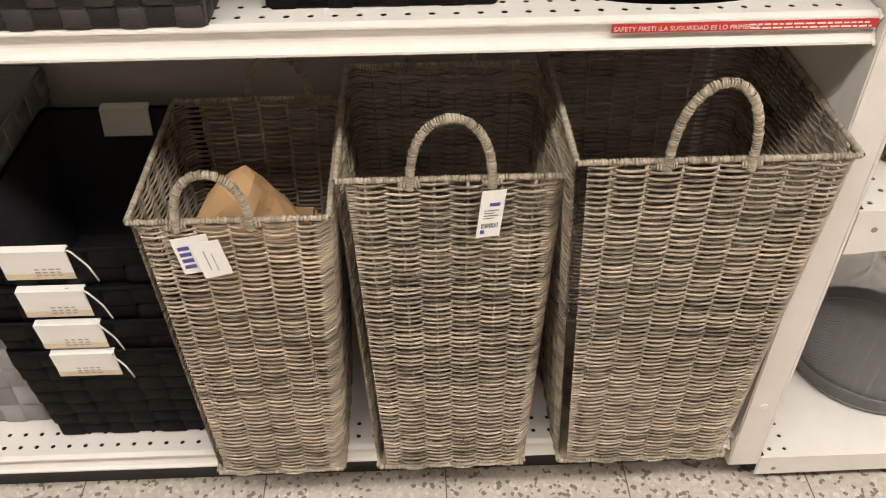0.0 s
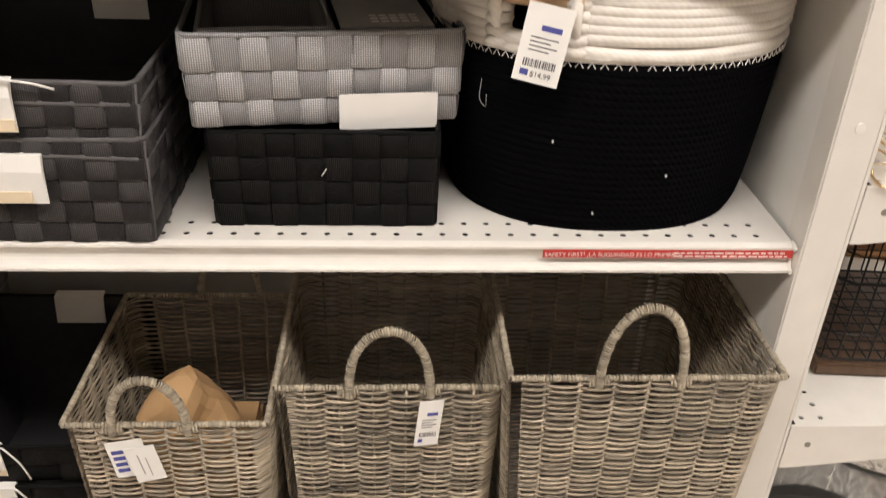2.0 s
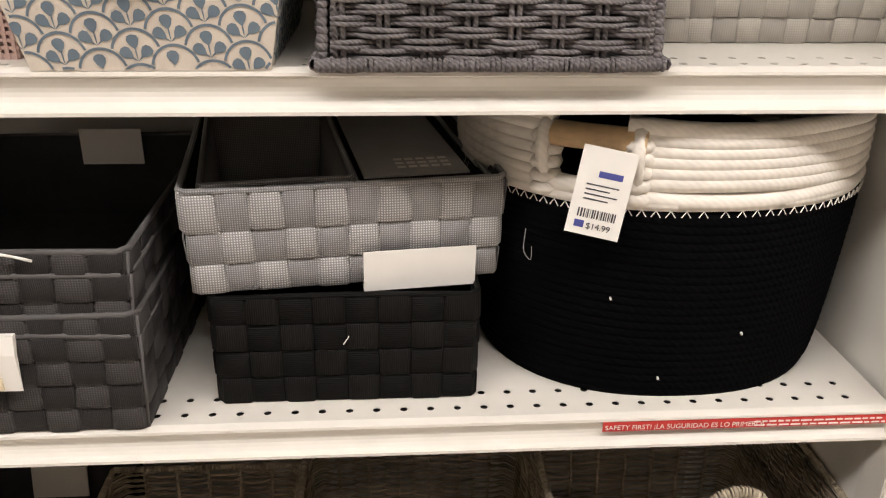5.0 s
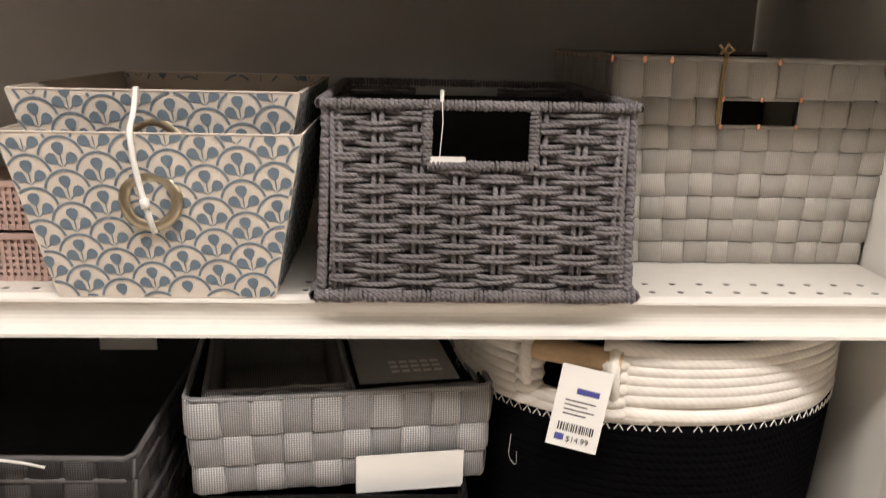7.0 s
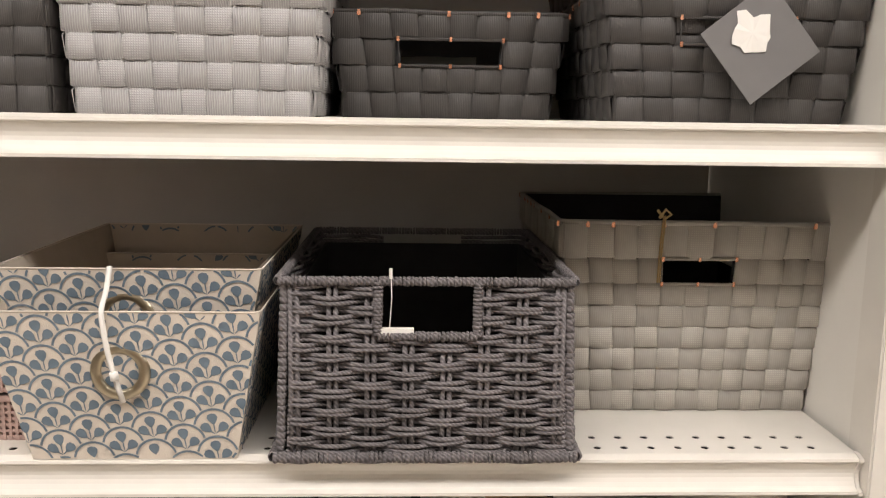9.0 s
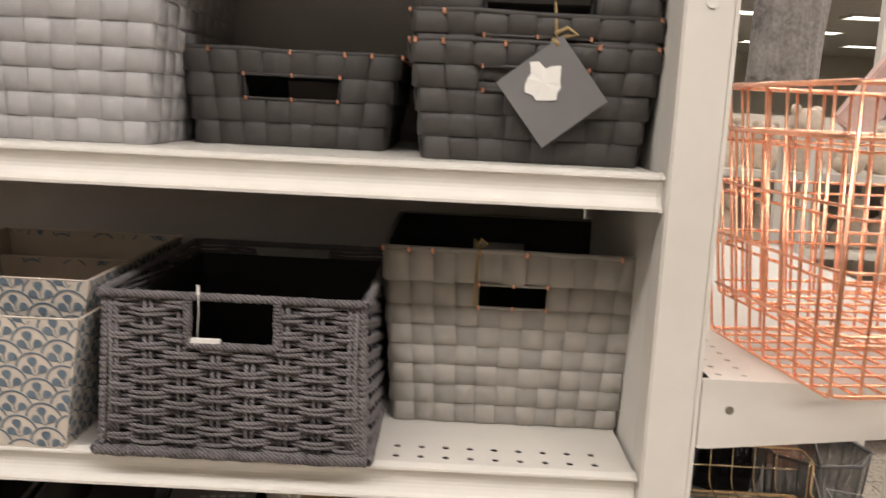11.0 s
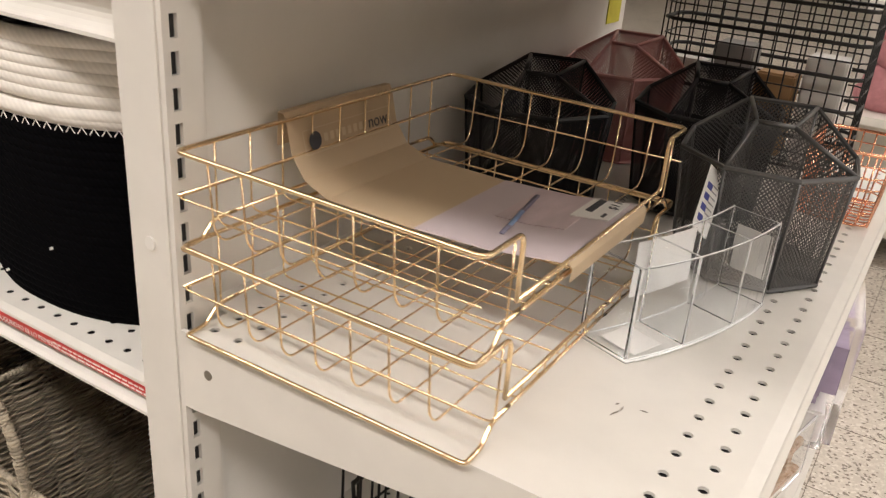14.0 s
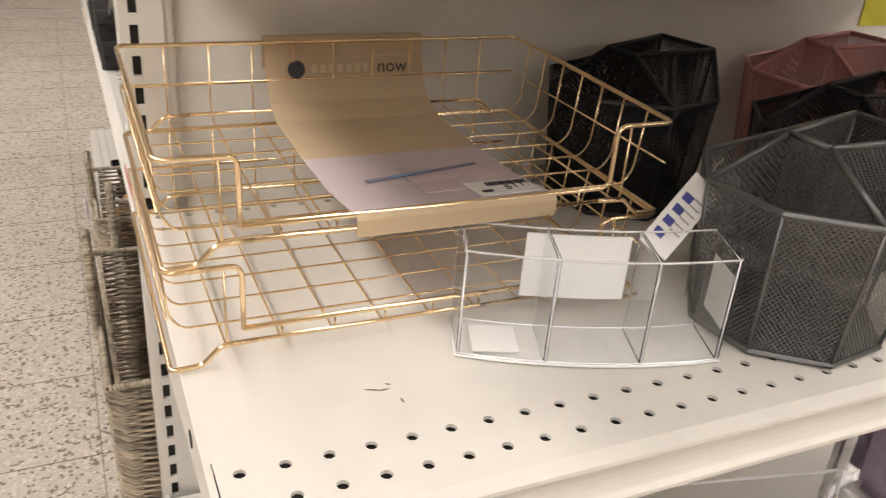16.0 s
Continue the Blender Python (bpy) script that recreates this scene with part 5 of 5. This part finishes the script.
Geo().box(-0.016, 0.018, L + 0.0006, L + 0.0011, 0.024, 0.066).out("paper_label", M_PAPER, ac)
Geo().box(-0.012, 0.022, -L + 0.012, -L + 0.045, TH, TH + 0.0006).out("paper_label", M_PAPER, ac)


# ---- mesh cups ----
def mesh_panel(g, p0, p1, q0, q1, pitch, w):
    """Diagonal expanded mesh between bottom edge p0-p1 and top edge q0-q1."""
    W, H = ((p1 - p0).length + (q1 - q0).length) / 2, ((q0 - p0).length)

    def at(u, v):
        a, b = u / W, v / H
        return (p0.lerp(p1, a)).lerp(q0.lerp(q1, a), b)
    slope = 1.15
    for sgn in (1, -1):
        c = -H / slope
        while c < W + H / slope:
            pts = []
            for v in (0.0, H):
                pts.append((c + sgn * (v / slope) if sgn > 0 else c + H / slope - v / slope, v))
            (u0, v0), (u1, v1) = pts
            # clip to 0..W
            t0, t1 = 0.0, 1.0
            du = u1 - u0
            for lim, s in ((0.0, 1), (W, -1)):
                f0, f1 = s * (u0 - lim), s * (u1 - lim)
                if f0 < 0 and f1 < 0:
                    t0, t1 = 1.0, 0.0
                elif f0 < 0:
                    t0 = max(t0, f0 / (f0 - f1))
                elif f1 < 0:
                    t1 = min(t1, f0 / (f0 - f1))
            if t1 - t0 > 0.01:
                a = (u0 + du * t0, v0 + (v1 - v0) * t0)
                b = (u0 + du * t1, v0 + (v1 - v0) * t1)
                k = w * 0.5
                g.add([at(max(0, a[0] - k), a[1]), at(min(W, a[0] + k), a[1]), at(min(W, b[0] + k), b[1]), at(max(0, b[0] - k), b[1])], [(0, 1, 2, 3)])
            c += pitch


def mesh_cup(label, cx, cy, material, turn=-37, pitch=0.0040, wire_w=0.0017, R=0.084, r=0.074, low=0.114, high=0.147):
    """Octagonal organiser of expanded steel: low front cell, raised back cell, sloping rim between them."""
    t = thing("mesh_cup", label, "desk organiser", pose(cx, cy, E1 + 0.001, 0, 0, turn), "steel mesh cups")
    heights = (low, low, high, high, low + 0.004, low, low, low)

    def corner(k, q, z):
        a = math.radians(45 * k + 22.5)
        return Vector((q * math.cos(a), q * math.sin(a), z))

    bot = [corner(k, r, 0.003) for k in range(8)]
    top = [corner(k, R, heights[k]) for k in range(8)]

    def panel(name, p0, p1, q0, q1):
        g = Geo()
        mesh_panel(g, p0, p1, q0, q1, pitch, wire_w)
        g.out(name, material, t)["kind"] = "stuff"

    for k in range(8):
        j = (k + 1) % 8
        panel("mesh_wall", bot[k], bot[j], top[k], top[j])
        Geo().tube([bot[k], top[k]], 0.0016, 5).out("corner_seam", material, t, True)
    for ring, nm in ((top, "top_rim"), (bot, "bottom_rim")):
        Geo().tube(ring, 0.0026, 6, True).out(nm, material, t)
    g = Geo().add([p * 0.99 for p in bot], [tuple(range(8))])
    g.add([p * 0.99 + Vector((0, 0, 0.001)) for p in bot], [tuple(range(8))])
    g.out("floor_plate", material, t)
    # inner walls: a cross wall, and two running back from it to the raised corners, two sloping forward
    a, b = top[3] * 0.12 + top[6] * 0.40, top[2] * 0.12 + top[7] * 0.40
    a.z = b.z = high
    foot = [Vector((p.x * 0.9, p.y * 0.9, 0.004)) for p in (a, b)]
    for p0, p1, q0, q1 in ((foot[0], foot[1], a, b), (bot[3], foot[0], top[3], a), (bot[2], foot[1], top[2], b), (bot[6], foot[0], top[6], a), (bot[0], foot[1], top[0], b)):
        panel("mesh_divider", p0, p1, q0, q1)
        Geo().tube([q0, q1], 0.0024, 6).out("divider_rim", material, t, True)
    return t


mesh_cup("grey steel mesh octagonal desk organiser with dividers", 0.320, 0.466, M_MESHGREY)
mesh_cup("black steel mesh octagonal organiser behind the gold trays", 0.069, 0.478, M_MESHBLACK, -30, 0.0036, 0.0024)
mesh_cup("black steel mesh octagonal organiser beside pink one", 0.222, 0.603, M_MESHBLACK, -37, 0.0036, 0.0024)
mesh_cup("dusty pink steel mesh octagonal organiser by end panel", 0.066, 0.732, M_MESHPINK, -37, 0.0036, 0.0023)
tg = thing("price_tag", "white paper price tag hanging off the mesh cup", "price tag", pose(0.292, 0.392, E1 + 0.108, 0, 0, 62))
price_tag(tg, "card", 0.026, 0.062, pose(0, 0, 0, -22, 38, 0), True)
g = Geo()
g.tube([(0, 0, 0), (0.004, 0.006, 0.012), (0.01, 0.012, 0.016)], 0.0005, 4)
g.out("string", M_STRING, tg)


def grid_basket(name, label, cat, m, wx, wy, h, px, pz, r, material, rims=(), flare=0.0, floor_grid=True, rim_r=None, group=""):
    """Wire basket: uprights bent under the floor, hoops, heavier rims."""
    t = thing(name, label, cat, m, group)
    nx, ny = max(2, round(wx / px)), max(2, round(wy / px))
    f = flare
    for k in range(nx + 1):
        x = -wx / 2 + wx * k / nx
        s = 1 + 2 * f / wx
        wire("grid_wire", [(x * s, -wy / 2 - f, h), (x, -wy / 2, 0.0), (x, wy / 2, 0.0), (x * s, wy / 2 + f, h)], r, material, t, 0.006)
    for k in range(ny + 1):
        y = -wy / 2 + wy * k / ny
        s = 1 + 2 * f / wy
        wire("grid_wire", [(-wx / 2 - f, y * s, h), (-wx / 2, y, 0.0015), (wx / 2, y, 0.0015), (wx / 2 + f, y * s, h)], r, material, t, 0.006)
    nz = max(2, round(h / pz))
    for k in range(nz + 1):
        z = h * k / nz
        o = f * z / h
        a, b = wx / 2 + o, wy / 2 + o
        q = 0.014
        ring = [(-a + q, -b, z), (a - q, -b, z), (a, -b + q, z), (a, b - q, z), (a - q, b, z), (-a + q, b, z), (-a, b - q, z), (-a, -b + q, z)]
        g = Geo()
        g.tube(ring, (rim_r or r * 1.5) if (k == nz or k in rims) else r, 7, True)
        g.out("rim" if k == nz else "hoop", material, t, True)
    return t


# ---- end cap, upper shelf ----
cm = pose(0.229, 0.107, E2 + 0.004, 0, 0, 8.5)
for lift, label in ((0.0, "shiny copper wire basket overhanging the shelf side"), (0.046, "copper wire basket nested inside another")):
    grid_basket("copper_basket", label, "wire basket", cm @ pose(0, 0, lift), 0.30 - lift * 0.1, 0.235 - lift * 0.1, 0.232, 0.031, 0.058, 0.0017, M_COPPER, flare=0.020, rim_r=0.0028, group="nested copper baskets")
t = thing("acrylic_box", "clear acrylic box beside the copper baskets", "acrylic box", pose(0.022, 0.30, E2 + 0.001))
for b in ((-0.03, 0.03, -0.07, -0.067, 0.003, 0.15), (-0.03, 0.03, 0.067, 0.07, 0.003, 0.15), (-0.03, -0.027, -0.0668, 0.0668, 0.003, 0.15), (0.027, 0.03, -0.0668, 0.0668, 0.003, 0.15), (-0.03, 0.03, -0.07, 0.07, 0.0, 0.0028)):
    ob = Geo().box(*b).out("acrylic_wall", M_THINCLEAR, t)
    ob.visible_shadow = False
# painted glints on the box edges
for x in (-0.03, 0.03):
    for y in (-0.07, 0.07):
        g = Geo()
        g.tube([(x, y, 0.002), (x, y, 0.15), (x, -y, 0.15)], 0.0009, 5)
        g.out("edge_glint", M_EDGEGLINT, t, True)

# ---- end cap, main shelf far end and signs ----
grid_basket("copper_cup", "small copper wire cup at the shelf edge", "wire cup", pose(0.372, 0.70, E1 + 0.003), 0.075, 0.10, 0.085, 0.0125, 0.0145, 0.001, M_COPPER, flare=0.006, rim_r=0.0022)
grid_basket("black_crate", "black wire grid crate at the far shelf end", "wire crate", pose(0.215, 0.868, E1 + 0.003), 0.27, 0.085, 0.235, 0.019, 0.0215, 0.0011, M_BLACKWIRE, rims=(2, 4, 6, 8, 10), rim_r=0.0028)
for k, (x, mt) in enumerate(((0.12, M_PAPER), (0.18, M_PAPER_GREYPRINT), (0.24, M_KRAFT), (0.30, M_PAPER))):
    tagged(Geo().box(x - 0.026, x + 0.026, 0.845, 0.89, E1 + 0.008, E1 + 0.12 + 0.03 * (k % 2), 0.003).out("boxed_item", mt), "small cardboard boxed item inside black crate", "box", "boxed items")
t = thing("price_sign", "small yellow shelf sign card on end panel", "sign", pose(-0.0215, 0.868, 1.085))
Geo().box(0, 0.0012, 0, 0.05, -0.022, 0.035).out("card", M_YELLOW, t)

# ---- end cap, lower shelf ----
wb = grid_basket("black_wire_basket", "black wire basket with dark wooden base", "wire basket", pose(0.205, 0.237, E0 + 0.024, 0, 0, -4), 0.235, 0.235, 0.20, 0.022, 0.040, 0.0013, M_BLACKWIRE, rims=(3,), flare=0.0, rim_r=0.0026)
g = Geo()
g.box(-0.125, 0.125, -0.125, 0.125, -0.0225, -0.004, 0.003)
g.out("wooden_base", mat("dark_walnut", (0.10, 0.055, 0.03), 0.5, vary=0.3, scale=20, stretch=(6, 1, 1)), wb, label="dark stained wooden base")
t = thing("wooden_caddy", "acacia board caddy with clear sides", "caddy", pose(0.325, 0.545, E0 + 0.001, 0, 0, -12))
for k in range(2):
    Geo().box(-0.065 + k * 0.066, -0.003 + k * 0.066, -0.115, 0.115, 0.040, 0.052, 0.002).out("board", M_PLANK, t, label="oiled acacia board")
Geo().box(-0.068, 0.066, -0.118, 0.118, 0.0, 0.008, 0.002).out("base", M_PLANK, t)
for x in (-0.0715, 0.0685):
    ob = Geo().box(x, x + 0.003, -0.118, 0.118, 0.0, 0.085).out("clear_side", M_ACRYLIC, t)
    ob.visible_shadow = False
    # painted glint round the clear side
    g = Geo()
    g.tube([(x + 0.0015, -0.118, 0.002), (x + 0.0015, -0.118, 0.085), (x + 0.0015, 0.118, 0.085), (x + 0.0015, 0.118, 0.002)], 0.0018, 5)
    g.out("edge_glint", M_EDGEGLINT, t, True)
for y in (-0.09, 0.09):
    Geo().box(-0.06, 0.06, y - 0.006, y + 0.006, 0.008, 0.040).out("spacer", M_PLANK, t)
t = thing("plastic_pack", "clear plastic pack of purple cloth", "package", pose(0.345, 0.775, E0 + 0.001, 0, 0, 8))
Geo().box(-0.085, 0.075, -0.075, 0.075, 0.06, 0.17, 0.02).out("purple_cloth", M_LILACPLASTIC, t)
ob = Geo().box(-0.10, 0.085, -0.09, 0.09, 0.0, 0.20, 0.012).out("clear_wrap", M_FILM, t)
ob.visible_shadow = False
Geo().box(-0.08, 0.07, -0.07, 0.07, 0.004, 0.055, 0.004).out("printed_card", M_PAPER, t)
g = Geo()
for k in range(5):
    g.box(0.0705, 0.071, -0.05 + k * 0.02, -0.04 + k * 0.02, 0.015, 0.042)
g.out("print", M_PAPER_GREYPRINT, t)

# ---- end cap, base shelf: round mesh bin ----
t = thing("mesh_bin", "round grey steel mesh waste bin on base shelf", "waste bin", pose(0.262, 0.235, EB + 0.001))
n = 40
for k in range(n):
    a, b = 2 * math.pi * k / n, 2 * math.pi * (k + 1) / n
    g = Geo() if k == 0 else g
    mesh_panel(g, Vector((0.14 * math.cos(a), 0.14 * math.sin(a), 0.03)), Vector((0.14 * math.cos(b), 0.14 * math.sin(b), 0.03)), Vector((0.155 * math.cos(a), 0.155 * math.sin(a), 0.345)), Vector((0.155 * math.cos(b), 0.155 * math.sin(b), 0.345)), 0.0036, 0.0019)
g.out("mesh_wall", M_MESHGREY, t)["kind"] = "stuff"
for r, z, rr in ((0.156, 0.347, 0.004), (0.1425, 0.032, 0.0025), (0.1415, 0.004, 0.003)):
    g = Geo()
    g.tube([(r * math.cos(2 * math.pi * k / 48), r * math.sin(2 * math.pi * k / 48), z) for k in range(48)], rr, 7, True)
    g.out("rim_ring", M_MESHGREY, t, True)
g = Geo()
v = [(r * math.cos(2 * math.pi * k / 48), r * math.sin(2 * math.pi * k / 48), z) for r, z in ((0.1415, 0.002), (0.1425, 0.032)) for k in range(48)]
g.add(v, [(k, (k + 1) % 48, 48 + (k + 1) % 48, 48 + k) for k in range(48)] + [tuple(range(48))[::-1]])
g.out("solid_foot", M_MESHGREY, t, label="solid grey steel foot band")

# ---- store beyond: next fixture with soft goods ----
fx = thing("display_fixture", "white display shelving across the store aisle", "shelving", pose(1.3, 3.0, 0))
for z in (0.15, 0.55, 0.95, 1.30):
    Geo().box(-1.2, 1.5, 0, 0.45, z - 0.03, z).out("shelf_board", M_WHITE, fx)
Geo().box(-1.2, 1.5, 0.46, 0.48, 0, 1.55).out("back_board", M_WALL, fx)
for x in (-1.2, -0.44, 0.5, 1.5):
    Geo().box(x - 0.02, x + 0.02, 0.40, 0.455, 0, 2.3).out("post", M_WHITE, fx)


def plush(cx, cy, z, r, material, label, seed):
    b = bmesh.new()
    rnd = random.Random(seed)
    for dx, dz, k in ((0, 0.75, 1.0), (0.1, 1.95, 0.68), (-0.42, 2.5, 0.25), (0.55, 2.5, 0.25), (-0.75, 0.5, 0.38), (0.8, 0.45, 0.38)):
        bmesh.ops.create_icosphere(b, subdivisions=3, radius=r * k * rnd.uniform(0.9, 1.1), matrix=Matrix.Translation((dx * r, -0.1 * r, dz * r)))
    for v in b.verts:
        v.co += v.normal * noise.noise(v.co * 18) * r * 0.12
    me = bpy.data.meshes.new("plush_toy")
    b.to_mesh(me)
    b.free()
    me.materials.append(material)
    me.polygons.foreach_set("use_smooth", [True] * len(me.polygons))
    ob = tagged(new("plush_toy", me), label, "plush toy", "plush toys")
    ob.matrix_basis = pose(cx, cy, z, 0, 0, rnd.uniform(-30, 30))


rnd = random.Random(77)
for z in (0.55, 0.95, 1.30):
    x = 0.22
    k = 0
    while x < 2.7:
        r = rnd.uniform(0.08, 0.115)
        m_ = (M_PLUSH, M_LINEN, M_ROSE, M_PLUSH)[rnd.randrange(4)]
        nm = {"cream_plush": "cream plush toy on white display shelf", "natural_linen": "beige cloth toy on white display shelf", "rose_plush": "rose plush toy on white display shelf"}[m_.name]
        plush(x, 3.18, z, r, m_, nm, k + int(z * 100))
        x += r * 2.1
        k += 1
b = bmesh.new()
bmesh.ops.create_cone(b, segments=40, radius1=0.13, radius2=0.13, depth=0.9, cap_ends=True)
bmesh.ops.subdivide_edges(b, edges=b.edges[:], cuts=4, use_grid_fill=True)
for v in b.verts:
    v.co += v.co.normalized() * noise.noise(v.co * 30) * 0.03
me = bpy.data.meshes.new("fur_throw")
b.to_mesh(me)
b.free()
me.materials.append(M_FUR)
tagged(new("fur_throw", me), "rolled grey shaggy fur throw hanging from fixture", "fur throw").matrix_basis = pose(1.02, 2.6, 2.13)
Geo().box(-0.01, 0.01, -0.01, 0.01, 0.44, CEILING - 2.13).out("hanging_rod", M_WHITE, bpy.data.objects["fur_throw"])
Geo_ = Geo().box(-0.05, 0.05, -0.02, 0.02, -0.5, CEILING - 2.15, 0.01)
tagged(Geo_.out("black_pillar", M_KICK), "narrow black fixture pillar beside fur throw", "pillar").matrix_basis = pose(0.68, 2.45, 2.15)
t = thing("gift_bag", "pink paper bag with red hang tag", "bag", pose(1.25, 2.5, 1.50, 0, 35, 0))
Geo().box(-0.07, 0.07, -0.03, 0.03, 0, 0.34, 0.008).out("bag", mat("pale_pink_paper", (0.62, 0.42, 0.37), 0.6), t)
Geo().box(0.015, 0.075, -0.034, -0.031, 0.16, 0.27).out("red_tag", M_RED, t, label="red hang tag")
t = thing("side_table", "small white display table under the pink bag", "table", pose(1.3, 2.5, 0))
Geo().box(-0.25, 0.25, -0.15, 0.15, 1.46, 1.49, 0.004).out("tabletop", M_WHITE, t)
for x in (-0.23, 0.23):
    for y in (-0.13, 0.13):
        Geo().box(x - 0.015, x + 0.015, y - 0.015, y + 0.015, 0, 1.46).out("leg", M_WHITE, t)
t = thing("lit_sign", "glowing blue lit sign over far shelves", "sign", pose(3.1, 6.0, 1.34))
Geo().box(-0.45, 0.45, 0, 0.04, -0.07, 0.07).out("screen", M_BLUEGLOW, t)
Geo().box(-0.47, 0.47, 0.04, 0.08, -1.34, 0.1).out("sign_stand", M_KICK, t)
for k in range(7):
    x = 1.6 + k * 1.25
    f2 = thing("clothing_rack", "distant rack of mixed dark and red clothes", "clothing rack", pose(x, 7.2 + (k % 3) * 2.2, 0), "far clothing racks")
    Geo().box(-0.5, 0.5, -0.02, 0.02, 1.28, 1.32).out("rail", M_BLACKWIRE, f2)
    for s in (-0.48, 0.48):
        Geo().box(s - 0.02, s + 0.02, -0.2, 0.2, 0, 0.04).box(s - 0.015, s + 0.015, -0.015, 0.015, 0.04, 1.3).out("leg", M_BLACKWIRE, f2)
    for q in range(12):
        y = rnd.uniform(-0.03, 0.03)
        mm = (M_KICK, M_ROSE, M_GREYCARD, M_LINEN, M_BLUEPRINT, M_RED, M_PLUSH)[rnd.randrange(7)]
        Geo().prism([(-0.2, 0.45 + rnd.uniform(0, 0.2)), (0.2, 0.45 + rnd.uniform(0, 0.2)), (0.22, 1.1), (0.06, 1.27), (-0.06, 1.27), (-0.22, 1.1)], 0, -0.45 + q * 0.078, -0.45 + q * 0.078 + 0.05).out("garment", mm, f2)

# ---- opposite side of the aisle, behind the viewer ----
op = thing("opposite_shelving", "white shelving unit across the aisle", "shelving", pose(-0.6, -2.3, 0))
for z in (0.14, 0.6, 1.0, 1.4, 1.8):
    Geo().box(-2.6, 2.2, -0.45, 0, z - 0.035, z).out("shelf_board", M_WHITE, op)
Geo().box(-2.6, 2.2, -0.48, -0.46, 0, 2.1).out("back_board", M_BACK, op)
rnd = random.Random(3)
for z in (0.14, 0.6, 1.0, 1.4):
    x = -3.0
    while x < 1.4:
        w = rnd.uniform(0.2, 0.4)
        mm = (M_LINEN, M_DGH, M_KRAFT, M_PAPER, M_PLANK)[rnd.randrange(5)]
        tagged(Geo().box(x, x + w - 0.04, -2.7, -2.38, z, z + rnd.uniform(0.18, 0.3), 0.01).out("storage_box", mm), "plain storage box on the opposite shelving", "box", "opposite boxes")
        x += w
